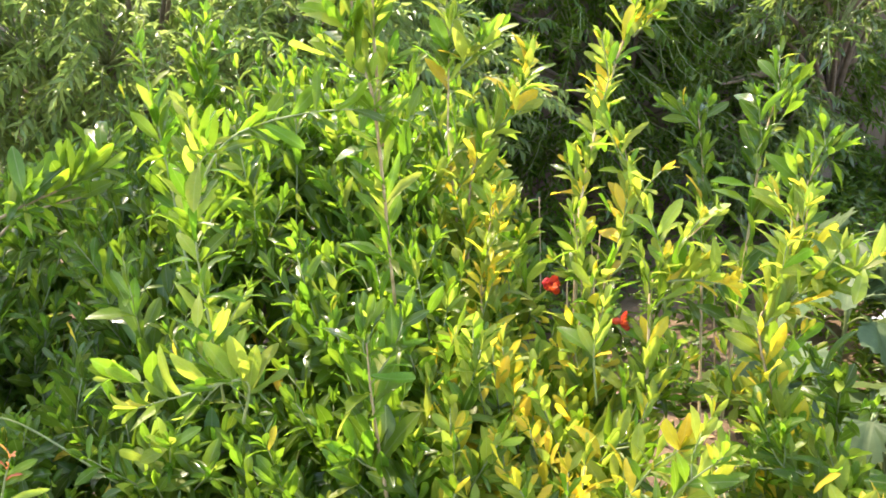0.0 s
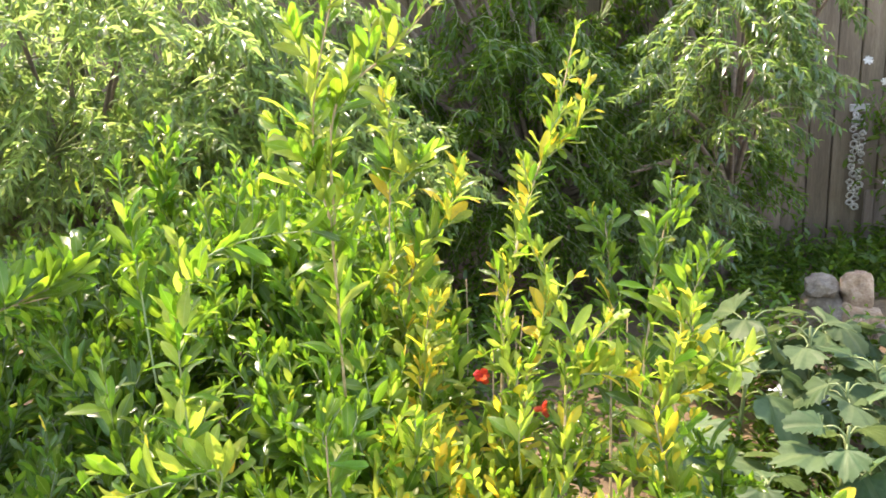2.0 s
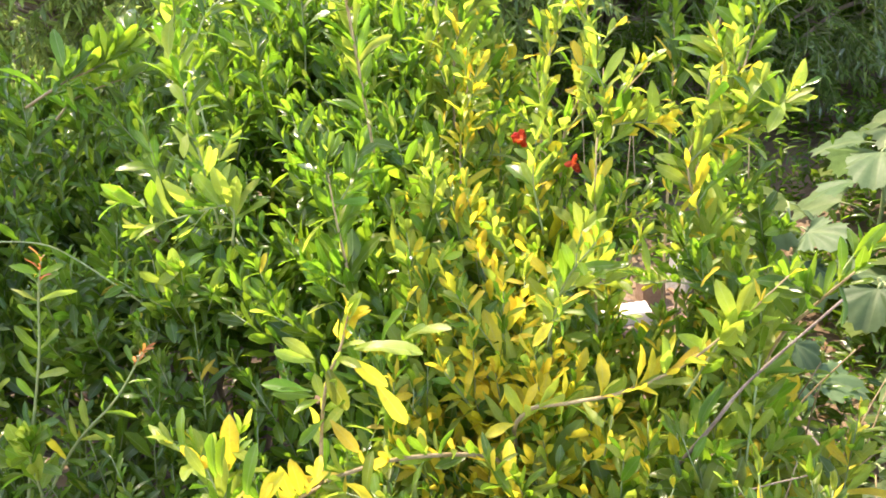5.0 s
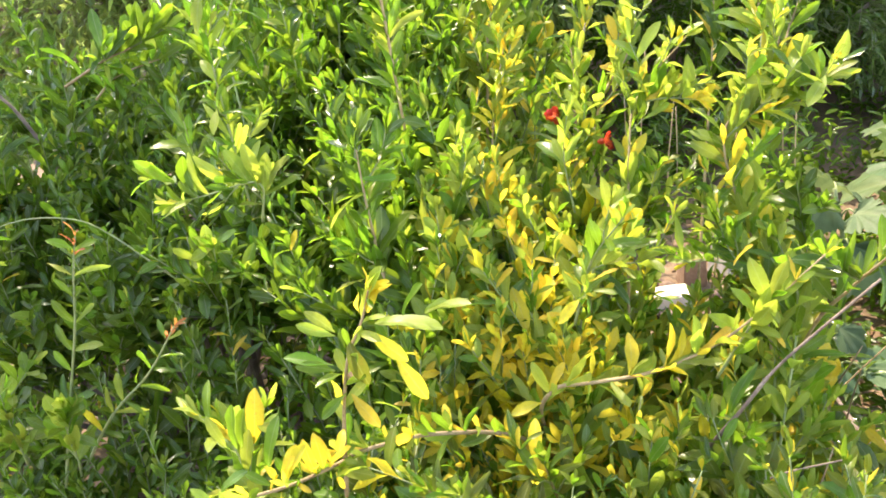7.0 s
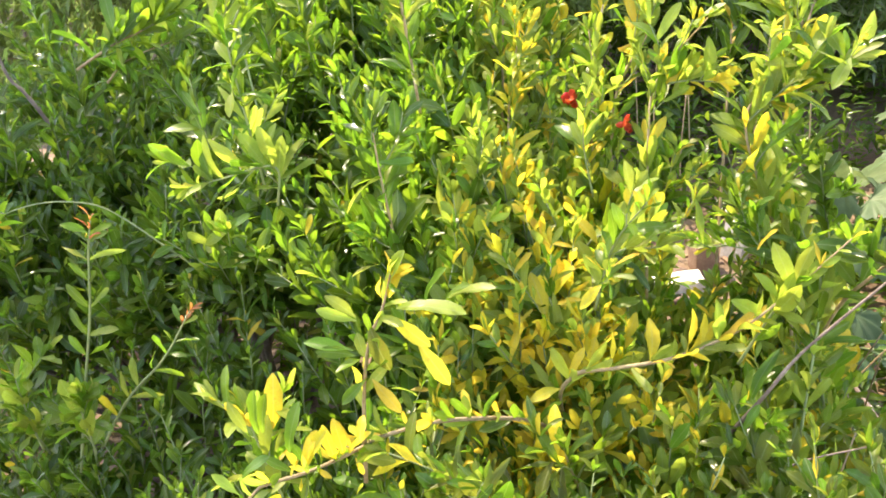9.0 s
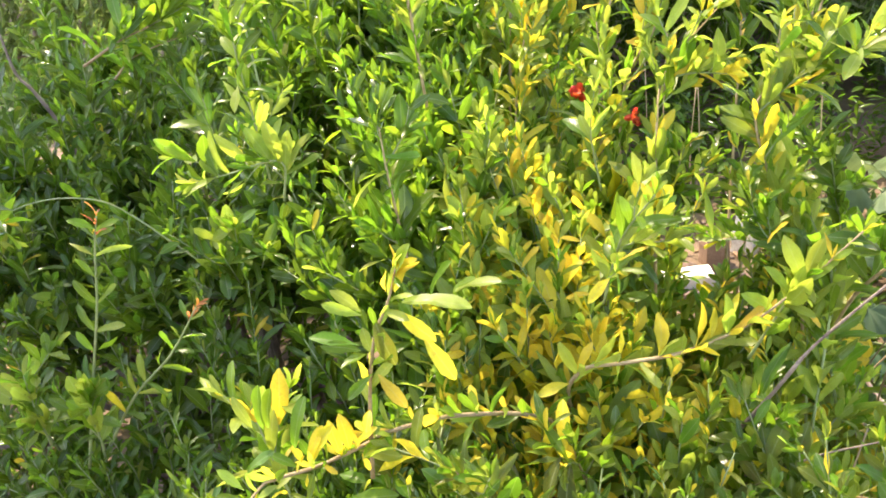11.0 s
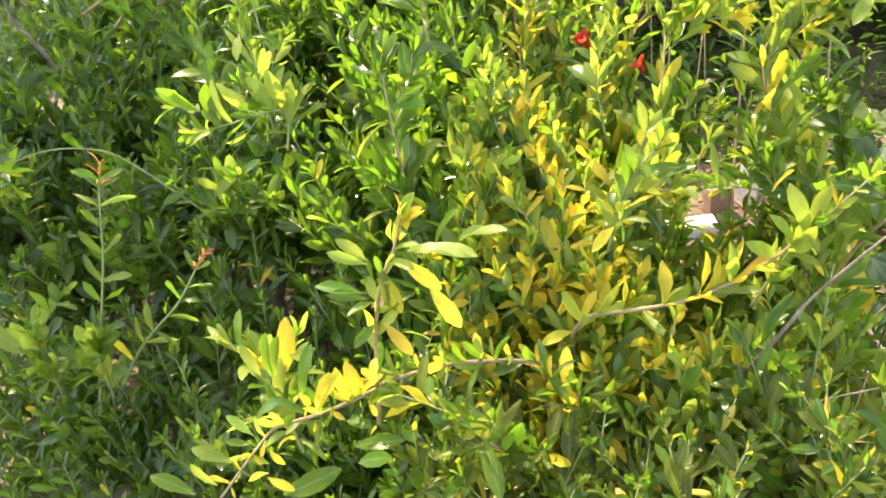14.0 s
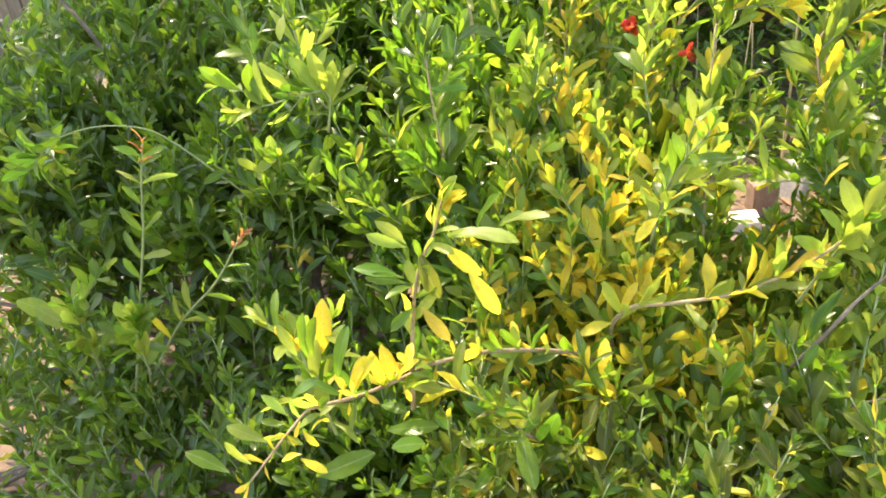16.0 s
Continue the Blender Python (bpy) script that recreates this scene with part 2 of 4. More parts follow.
PEACH = [
    leaf_shape((0.012, 0.145, 0.004), FEW, 0.45, 0.42),
    leaf_shape((0.012, 0.135, 0.004), FEW, 0.30, 0.65, 0.02),
    leaf_shape((0.012, 0.145, 0.004), FEW, 0.70, 0.15),
]
WEED = [
    leaf_shape((0.02, 0.15, 0.13, 0.012), (0.0, 0.4, 0.75, 1.0), 0.40, 0.20),
    leaf_shape((0.02, 0.12, 0.10, 0.010), (0.0, 0.4, 0.75, 1.0), 0.55, 0.45),
    leaf_shape((0.02, 0.20, 0.18, 0.016), (0.0, 0.4, 0.75, 1.0), 0.25, 0.10),
]


class Leaves:
    """A list of leaves: foot, direction, face, length, shape and material number."""

    def __init__(self):
        self.rows = []

    def add(self, foot, way, face, length, shape, mat):
        self.rows.append((*foot, *way, *face, length, shape, mat))

    def frames(self):
        a = np.array(self.rows)
        y = unit(a[:, 3:6])
        x = unit(np.cross(y, a[:, 6:9]))
        z = np.cross(x, y)
        return a[:, 0:3], x, y, z, a[:, 9], a[:, 10].astype(int), a[:, 11].astype(int)

    def joined(self, name, shapes, materials, parent, label=""):
        """All leaves as one mesh of kind stuff."""
        p, x, y, z, size, shape, mat = self.frames()
        vs, fs, us, ms, base = [], [], [], [], 0
        for k, (tv, tf, tu) in enumerate(shapes):
            pick = np.nonzero(shape == k)[0]
            if not len(pick):
                continue
            local = tv[None] * size[pick][:, None, None]
            v = p[pick][:, None] + local[..., 0:1] * x[pick][:, None] + local[..., 1:2] * y[pick][:, None] + local[..., 2:3] * z[pick][:, None]
            vs.append(v.reshape(-1, 3))
            f = tf[None] + (base + np.arange(len(pick)) * len(tv))[:, None, None]
            fs.append(f.reshape(-1, 4))
            us.append(np.tile(tu[tf.reshape(-1)], (len(pick), 1)))
            ms.append(np.repeat(mat[pick], len(tf)))
            base += len(pick) * len(tv)
        v, f, u, m = np.vstack(vs), np.vstack(fs), np.vstack(us), np.concatenate(ms)
        me = bpy.data.meshes.new(name)
        me.vertices.add(len(v))
        me.vertices.foreach_set("co", v.ravel())
        me.loops.add(f.size)
        me.loops.foreach_set("vertex_index", f.ravel().astype(np.int32))
        me.polygons.add(len(f))
        me.polygons.foreach_set("loop_start", np.arange(0, f.size, 4, dtype=np.int32))
        me.polygons.foreach_set("loop_total", np.full(len(f), 4, dtype=np.int32))
        me.polygons.foreach_set("material_index", m.astype(np.int32))
        me.polygons.foreach_set("use_smooth", np.ones(len(f), dtype=bool))
        layer = me.uv_layers.new(name="UVMap")
        layer.data.foreach_set("uv", u.ravel())
        for one in materials:
            me.materials.append(one)
        me.update()
        me.validate()
        ob = adopt(new(name, me), parent)
        return tagged(ob, label, kind="stuff")

    def singly(self, name, shapes, materials, parent, store):
        """Each leaf as an object of its own; alike leaves share their mesh."""
        p, x, y, z, size, shape, mat = self.frames()
        for i in range(len(p)):
            key = (name, int(shape[i]), int(mat[i]), id(shapes))
            if key not in store:
                tv, tf, tu = shapes[shape[i]]
                me = bpy.data.meshes.new(name)
                me.from_pydata(tv.tolist(), [], tf.tolist())
                me.polygons.foreach_set("use_smooth", [True] * len(me.polygons))
                layer = me.uv_layers.new(name="UVMap")
                layer.data.foreach_set("uv", tu[tf.reshape(-1)].ravel())
                me.materials.append(materials[mat[i]])
                store[key] = me
            ob = new(name, store[key])
            s = size[i]
            ob.parent = parent
            ob.matrix_basis = Matrix(((x[i][0] * s, y[i][0] * s, z[i][0] * s, p[i][0]), (x[i][1] * s, y[i][1] * s, z[i][1] * s, p[i][1]),
                                      (x[i][2] * s, y[i][2] * s, z[i][2] * s, p[i][2]), (0, 0, 0, 1)))


    def divide(self, count):
        """The leaves that stand foremost in the plan, and the rest."""
        order = sorted(self.rows, key=lambda r: r[1])
        fore, rest = Leaves(), Leaves()
        fore.rows, rest.rows = order[:count], order[count:]
        return fore, rest


STORE = {}
POM_MATS = [LEAF_GREEN, LEAF_LIME, LEAF_YELLOW, LEAF_DEEP_SHADE, LEAF_RED, LEAF_AGED_SHADE]
POM_SHAPES = POMEGRANATE + ROUND


def dress(leaves, line, tones, size=0.06, step=0.021, start=0.15, spread=0.85, rounded=0.03, up=0.65, cluster=0.55):
    """Leaves along a stem in turned pairs, with short tufts. tones: chances of green, lime, yellow, deep green, young red, aged olive."""
    seg = np.linalg.norm(np.diff(line, axis=0), axis=1)
    dist = np.concatenate([[0], np.cumsum(seg)])
    total, turn, s = dist[-1], rng.uniform(0, 6.28), dist[-1] * start
    tones = np.array(list(tones) + [0.0] * (6 - len(tones)), float) / sum(tones)
    while s < total:
        at = np.array([np.interp(s, dist, line[:, k]) for k in range(3)])
        ahead = unit(np.array([np.interp(min(s + 0.01, total), dist, line[:, k]) - np.interp(max(s - 0.01, 0), dist, line[:, k]) for k in range(3)]))
        a = unit(np.cross(ahead, (0.2, 0.5, 0.84) if abs(ahead[2]) < 0.9 else (1, 0.1, 0)))
        b = np.cross(ahead, a)
        near_tip = 1.0 - 0.55 * max(0.0, (s / total - 0.7) / 0.3)
        count = 2 + (rng.integers(1, 4) if rng.random() < cluster else 0)
        for k in range(count):
            w = turn + (math.pi * k if k < 2 else rng.uniform(0, 6.28)) + rng.normal(0, 0.25)
            out = math.cos(w) * a + math.sin(w) * b
            open_ = spread * rng.uniform(0.45, 1.4)
            flat = rng.random() < 0.3
            way = unit(math.cos(open_) * ahead * (0.5 if flat else 1.0) + math.sin(open_) * out + np.array((0, 0, 0.05 if flat else up)) + rng.normal(0, 0.17, 3))
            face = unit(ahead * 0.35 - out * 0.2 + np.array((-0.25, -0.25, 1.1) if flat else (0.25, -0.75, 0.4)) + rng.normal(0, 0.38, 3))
            shape = 4 + rng.integers(0, 2) if rng.random() < rounded else rng.integers(0, 4)
            length = 1.12 * size * rng.uniform(0.65, 1.3) * near_tip * (0.8 if shape > 3 else 1.0)
            mat = int(rng.choice(6, p=tones))
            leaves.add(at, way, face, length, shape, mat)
        turn += math.pi / 2 + rng.normal(0, 0.2)
        s += step * rng.uniform(0.7, 1.35)
    ahead = unit(line[-1] - line[-2])
    for k in range(4):
        way = unit(ahead + rng.normal(0, 0.3, 3))
        leaves.add(line[-1], way, unit(rng.normal(0, 1, 3)), size * rng.uniform(0.45, 0.75), int(rng.integers(0, 4)), int(rng.choice(6, p=tones)))


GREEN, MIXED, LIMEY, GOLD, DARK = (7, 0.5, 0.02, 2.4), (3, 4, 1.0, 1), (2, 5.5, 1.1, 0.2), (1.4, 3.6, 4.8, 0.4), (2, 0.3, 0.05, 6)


def branch(shrub, points, tones, r=0.003, name="branch", laterals=True, **how):
    """A shoot that can be told apart: a stem, and each of its leaves an object."""
    line = curve_points(points, 5 * len(points))
    t = Tubes()
    t.add(line, r, r * 0.35, 6, 0.08)
    stem = t.build(name, TWIG if r > 0.0025 else TWIG_GREEN, shrub)
    leaves = Leaves()
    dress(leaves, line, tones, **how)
    reach, first = np.linalg.norm(np.diff(line, axis=0), axis=1).sum(), how.get("start", 0.15)
    for s in np.arange(first + 0.05, 0.93, 0.055 / reach) if laterals else ():
        i = min(len(line) - 2, int(s * (len(line) - 1)))
        ahead = unit(line[i + 1] - line[i])
        way = unit(ahead * 0.7 + unit(rng.normal(0, 1, 3)) * 0.75 + np.array((0, 0, 0.35)))
        end = line[i] + way * rng.uniform(0.035, 0.10)
        small_line = curve_points([line[i], (line[i] + end) / 2 + rng.normal(0, 0.004, 3), end], 5)
        side = Tubes()
        side.add(small_line, r * 0.5, r * 0.25, 4)
        side.build("side_shoot", TWIG_GREEN, stem)
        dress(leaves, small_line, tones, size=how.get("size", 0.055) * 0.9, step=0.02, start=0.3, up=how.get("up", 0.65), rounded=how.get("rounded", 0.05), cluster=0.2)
    leaves.singly("leaf", POM_SHAPES, POM_MATS, stem, STORE)
    return stem


def paired_shoot(shrub, points, pairs, size, tones):
    """A slender young shoot: leaves in crossed pairs, wide apart, and a tuft of narrow red leaves at the tip."""
    line = curve_points(points, 6 * len(points))
    t = Tubes()
    t.add(line, 0.0027, 0.0012, 6, 0.06)
    stem = t.build("branch", TWIG_GREEN, shrub)
    leaves, tones = Leaves(), np.array(tones, float) / sum(tones)
    for k in range(pairs):
        i = int((0.25 + 0.68 * k / (pairs - 1)) * (len(line) - 1))
        ahead = unit(line[min(i + 1, len(line) - 1)] - line[i - 1])
        across = unit(np.cross(ahead, (0, 1.0, 0)))
        deep = np.cross(ahead, across)
        for sign in (-1, 1):
            out = across if k % 2 == 0 else unit(0.6 * deep + across)
            way = unit(ahead * rng.uniform(0.55, 1.0) + sign * out + np.array((0, 0, 0.2)) + rng.normal(0, 0.1, 3))
            face = unit(np.array((0.1, -0.6, 0.7)) + rng.normal(0, 0.25, 3))
            leaves.add(line[i], way, face, size * rng.uniform(0.8, 1.15) * (1.0 - 0.35 * k / pairs), int(rng.integers(0, 4)), int(rng.choice(len(tones), p=tones)))
    ahead = unit(line[-1] - line[-3])
    for k in range(9):
        way = unit(ahead + rng.normal(0, 0.3, 3))
        leaves.add(line[-1] - ahead * 0.016 * (k % 3), way, unit(rng.normal(0, 1, 3)), size * rng.uniform(0.25, 0.5), 3, 4)
    leaves.singly("leaf", POM_SHAPES, POM_MATS, stem, STORE)
    return stem


def big_leaves(stem, rows):
    """Single large leaves of a shoot: foot, tip, shape, material number."""
    leaves = Leaves()
    for foot, tip, shape, mat in rows:
        foot, tip = np.array(foot), np.array(tip)
        leaves.add(foot, unit(tip - foot), unit(np.array((0.0, -0.5, 0.8)) + rng.normal(0, 0.25, 3)), np.linalg.norm(tip - foot), shape, mat)
    leaves.singly("leaf", POM_SHAPES, POM_MATS, stem, STORE)


def step_up(t):
    t = min(1.0, max(0.0, t))
    return t * t * (3 - 2 * t)


def canopy_top(x, y):
    """The height that the common shoots of the hedge reach."""
    left = min(0.10 + 0.62 * y, 1.06 + 0.12 * (y - 1.55)) - 0.16 * step_up((1.02 - y) / 0.2) * step_up((0.0 - x) / 0.15)
    left -= 0.13 * step_up((-0.4 - x) / 0.25) * step_up((y - 1.25) / 0.25)
    left -= 0.22 * math.exp(-((x + 0.78) / 0.15) ** 2 - ((y - 1.22) / 0.13) ** 2)
    right = 0.54 + 0.24 * step_up((y - 0.8) / 0.25) - step_up((y - 0.95) / 0.1) * (0.09 * math.exp(-((x - 0.25) / 0.07) ** 2) + 0.0) - 0.31 * step_up((y - 0.86) / 0.12) * math.exp(-((x - 0.39) / 0.098) ** 2)
    right -= 0.07 * step_up((0.66 - y) / 0.1)
    k = step_up((x + 0.03) / 0.16)
    far_right = step_up((x - 0.43) / 0.16) * step_up((y - 0.8) / 0.1)
    return left + (right - left) * k - 0.32 * far_right


def shrub_fill(shrub, root, region, heart, tones_at, spacing, limbs, seed, size=0.066, depth=0.42, holes=-0.32, under=0.4, extra=(), single=95):
    """Trunks, limbs and the many common shoots of one shrub. region: x0, x1, y0, y1; heart: middle and radii of its outline."""
    global rng
    rng = np.random.default_rng(seed)
    x0, x1, y0, y1 = region
    wood, nodes = Tubes(), []
    for i in range(limbs):
        tx, ty = rng.uniform(x0, x1), rng.uniform(y0, y1)
        tz = max(0.2, canopy_top(tx, ty) - 0.22)
        foot = np.array(root) + (*rng.normal(0, 0.05, 2), 0)
        mid = foot * 0.55 + np.array((tx, ty, tz)) * 0.45 + np.array((*rng.normal(0, 0.05, 2), 0.06))
        line = curve_points([foot, mid, (tx, ty, tz)], 12)
        wood.add(line, 0.011, 0.004, 6, 0.08)
        nodes += list(line[3:])
    nodes = np.array(nodes)
    wood.build("trunk", BARK, shrub)
    twigs, leaves, spots = Tubes(), Leaves(), []
    for gx in np.arange(x0, x1, spacing):
        for gy in np.arange(y0, y1, spacing):
            x, y = gx + rng.uniform(-0.5, 0.5) * spacing, gy + rng.uniform(-0.5, 0.5) * spacing
            thin = noise.noise(Vector((x * 5.0, y * 5.0, seed)))
            edge = ((x - heart[0]) / heart[2]) ** 2 + ((y - heart[1]) / heart[3]) ** 2
            if edge > 1.0 + 0.45 * noise.noise(Vector((x * 4.0, y * 4.0, seed + 3.0))):
                continue
            sparse = 0.55 if x > 0.52 else 0.3 if x > 0.0 and y < 0.75 else 0.0
            if thin < holes + sparse or rng.random() < 0.05 or math.hypot((x + 0.83) / 0.10, (y - 0.66) / 0.08) < 1.0 or math.hypot((x + 1.06) / 0.15, (y - 0.72) / 0.14) < 1.0:
                continue
            top = canopy_top(x, y) + 0.09 * noise.noise(Vector((x * 7, y * 7, 3.0))) + rng.normal(0, 0.035)
            if rng.random() < 0.07 and x < 0.0:
                top += rng.uniform(0.06, 0.2)
            spots.append((x, y, top))
            if rng.random() < under:
                spots.append((x + rng.normal(0, 0.02), y + rng.normal(0, 0.02), top * rng.uniform(0.45, 0.8)))
    spots += extra
    for x, y, top in spots:
        tip = np.array((x, y, top))
        score = np.linalg.norm((nodes - tip) * (1.0, 1.0, 0.5), axis=1) + 2.0 * np.maximum(0, nodes[:, 2] - tip[2] + 0.16)
        foot = nodes[np.argmin(score)]
        bend = foot * 0.4 + tip * 0.6 + (*rng.normal(0, 0.025, 2), -0.04)
        line = curve_points([foot, bend, tip], 7)
        twigs.add(line, 0.0026, 0.001, 3)
        reach = np.linalg.norm(tip - foot)
        low = y < 0.95 if x < 0.0 else y < 0.78
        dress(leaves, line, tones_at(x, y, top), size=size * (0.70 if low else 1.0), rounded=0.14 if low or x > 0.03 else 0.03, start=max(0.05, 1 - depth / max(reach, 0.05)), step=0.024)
    twigs.build("twig_growth", TWIG_GREEN, shrub)["kind"] = "stuff"
    fore, rest = leaves.divide(single)
    mass = rest.joined("foliage", POM_SHAPES, POM_MATS, shrub)
    fore.singly("leaf", POM_SHAPES, POM_MATS, mass, STORE)


# ---- ground ----
def axis(lo, hi):
    near = np.arange(lo, hi, 0.06)
    return np.concatenate([lo - np.array((300, 120, 50, 20, 8, 3, 1.0)), near, hi + np.array((1.0, 3, 8, 20, 50, 120, 300))])


gx, gy = axis(-2.6, 3.6), axis(-0.8, 6.4)
gv = [(x, y, 0.035 * noise.noise(Vector((x * 1.7, y * 1.7, 0))) + 0.014 * noise.noise(Vector((x * 8, y * 8, 4.0))) if abs(x) < 4 and -1 < y < 7 else 0.0) for y in gy for x in gx]
w = len(gx)
gf = [(j * w + i, j * w + i + 1, j * w + w + i + 1, j * w + w + i) for j in range(len(gy) - 1) for i in range(w - 1)]
ground = tagged(mesh_object("ground", gv, gf, SOIL), "dry brown garden soil with clods and litter", "ground", kind="structure")

# ---- wall of boards at the back ----
wall = thing("wall_north", (0, 5.6, 0), "weathered brown wall of upright boards", "wall", kind="structure")
bm = bmesh.new()
bmesh.ops.create_cube(bm, size=1.0, matrix=pose(0, 5.66, 1.2) @ Matrix.Diagonal((14, 0.05, 2.5, 1)))
part("backing", bm, BOARD, wall)
bm = bmesh.new()
bmesh.ops.create_cube(bm, size=1.0, matrix=Matrix.Diagonal((0.15, 0.025, 2.45, 1)))
bmesh.ops.bevel(bm, geom=bm.edges[:], offset=0.005, segments=1, affect='EDGES')
board_mesh = bpy.data.meshes.new("board")
bm.to_mesh(board_mesh)
bm.free()
board_mesh.materials.append(BOARD)
lay = random.Random(4)
for i in range(88):
    ob = adopt(new("board", board_mesh), wall)
    ob.matrix_basis = pose(-6.9 + i * 0.158, 5.6 + lay.uniform(-0.008, 0.008), 1.22 + lay.uniform(-0.03, 0.03), 0, lay.uniform(-0.4, 0.4), lay.uniform(-1, 1))

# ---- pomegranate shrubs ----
# far left and low front get the DARK mix: shade put into leaf colour
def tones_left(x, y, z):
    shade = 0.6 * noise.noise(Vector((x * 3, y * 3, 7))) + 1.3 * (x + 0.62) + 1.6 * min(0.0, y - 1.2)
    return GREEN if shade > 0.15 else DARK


def tones_mid(x, y, z):
    # the hollow beside the left shrub: its shade is put into darker leaves
    if y < 1.0 and x < -0.02:
        return (4, 0.4, 0, 5)
    # low front: shade put into the colour by olive and deep green leaves
    if y < 0.85:
        return (2.6, 0.4, 0.5, 3, 0, 4)
    return GREEN if x < 0 else MIXED


def tones_right(x, y, z):
    if math.hypot((x - 0.18) / 0.2, (y - 0.88) / 0.17) < 1.0 and y > 0.77 + 0.12 * noise.noise(Vector((x * 9, y * 9, 2.0))):
        return GOLD
    # the near side is dulled the same way, shade carried by leaf colour
    if y < 0.79 or (x > 0.42 and y < 0.9):
        return (2.6, 0.4, 0.6, 3.0, 0, 4)
    return LIMEY if y < 1.12 or x < 0.42 else MIXED


left = thing("pomegranate_shrub", (-0.6, 1.35, 0), "dense green pomegranate shrub with upright shoots", "shrub", "pomegranate shrubs")
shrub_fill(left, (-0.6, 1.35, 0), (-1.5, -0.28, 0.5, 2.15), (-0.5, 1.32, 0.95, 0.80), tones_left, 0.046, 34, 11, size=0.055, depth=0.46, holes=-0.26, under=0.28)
middle = thing("pomegranate_shrub", (-0.1, 1.45, 0), "tall green pomegranate shrub with lime shoot tips", "shrub", "pomegranate shrubs")
shrub_fill(middle, (-0.1, 1.45, 0), (-0.28, 0.10, 0.55, 2.05), (-0.1, 1.3, 0.5, 0.75), tones_mid, 0.042, 18, 12, size=0.056, depth=0.5, holes=-0.5)
lay = random.Random(15)
behind = [(lay.uniform(0.06, 0.60), lay.uniform(1.14, 1.38), lay.uniform(0.64, 0.82)) for k in range(44)]
behind = [p if p[0] < 0.28 else (p[0], p[1], p[2] - 0.14) for p in behind if not 0.28 < p[0] < 0.50]
golden = thing("pomegranate_shrub", (0.3, 1.05, 0), "yellowing pomegranate shrub with two red flowers", "shrub", "pomegranate shrubs")
shrub_fill(golden, (0.3, 1.05, 0), (0.06, 0.72, 0.5, 1.42), (0.3, 0.95, 0.42, 0.45), tones_right, 0.043, 26, 13, size=0.054, depth=0.5, holes=-0.6, extra=behind)
small = thing("pomegranate_shrub", (0.9, 1.2, 0), "low dark green pomegranate shrub beside the yellowing one", "shrub", "pomegranate shrubs")
# front half takes the DARK mix, shade carried by leaf colour
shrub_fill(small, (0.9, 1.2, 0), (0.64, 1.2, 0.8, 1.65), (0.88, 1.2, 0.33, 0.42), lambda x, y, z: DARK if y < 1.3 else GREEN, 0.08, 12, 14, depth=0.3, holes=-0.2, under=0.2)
rng = np.random.default_rng(21)

branch(golden, [(0.36, 0.98, 0.25), (0.43, 0.86, 0.42), (0.52, 0.84, 0.45), (0.60, 0.83, 0.46)], (3, 3, 2, 1), r=0.003, size=0.05, start=0.3, step=0.03)
branch(golden, [(0.36, 0.98, 0.3), (0.42, 0.90, 0.45), (0.485, 0.88, 0.54)], GREEN, r=0.003, size=0.066, start=0.4)
# two front shoots with a dulled leaf mix that stands in for shade
branch(golden, [(0.25, 0.9, 0.3), (0.24, 0.78, 0.5), (0.236, 0.74, 0.585)], (4, 0.5, 0.6, 2, 0, 3), r=0.003, size=0.056, start=0.3)
branch(golden, [(0.18, 0.85, 0.35), (0.15, 0.66, 0.55), (0.13, 0.6, 0.645)], (2.5, 0.4, 0.6, 3, 0, 4), r=0.003, size=0.052, start=0.3)
lay = random.Random(16)
for k in range(18):
    x, y, z = 0.30 + 0.013 * k, lay.uniform(1.06, 1.34), lay.uniform(0.70, 0.82)
    side = (0.25 if k < 9 else 0.535) + lay.uniform(-0.02, 0.02)
    branch(golden, [(side + lay.uniform(-0.03, 0.06) * (k > 8), y - lay.uniform(0.04, 0.16), 0.45), (side + lay.uniform(-0.01, 0.01), y - 0.03, 0.69), (0.3 * side + 0.7 * x, y - 0.01, 0.72), (x, y, z)], LIMEY if k % 3 else (4, 3, 0.2, 1), r=0.0022, size=0.05, start=0.5 if k < 9 else 0.15, laterals=k % 3 == 0)
# tall lime shoots of the middle shrub
branch(middle, [(-0.06, 1.22, 0.9), (-0.06, 1.19, 1.21), (-0.08, 1.2, 1.28), (-0.075, 1.2, 1.41), (-0.038, 1.2, 1.56), (-0.02, 1.2, 1.62)], (4, 4, 0.05, 0.3), size=0.054, start=0.1)
branch(middle, [(-0.055, 1.2, 1.15), (-0.048, 1.22, 1.39), (0.04, 1.25, 1.48), (0.12, 1.28, 1.56)], (4, 4, 0.1, 0.3), size=0.056, start=0.3)
branch(middle, [(0.02, 1.48, 0.8), (0.01, 1.5, 1.0), (0.0, 1.55, 1.10), (0.004, 1.6, 1.246), (0.002, 1.65, 1.407)], (2.5, 5, 0.3, 0.5), start=0.62, size=0.055)
branch(middle, [(0.004, 1.59, 1.20), (0.05, 1.6, 1.24), (0.10, 1.6, 1.285)], (2.5, 5, 0.3, 0.5), r=0.002, size=0.050)
branch(middle, [(0.03, 1.45, 0.85), (0.048, 1.5, 1.05), (0.119, 1.6, 1.145), (0.158, 1.75, 1.233)], MIXED, start=0.3)
branch(middle, [(-0.30, 1.08, 1.10), (-0.235, 1.1, 1.19), (-0.104, 1.15, 1.212), (-0.012, 1.2, 1.184)], (6, 0.6, 0, 1), laterals=False, r=0.002, size=0.046, rounded=0.0, spread=0.8, up=0.1, step=0.02, cluster=0.2)
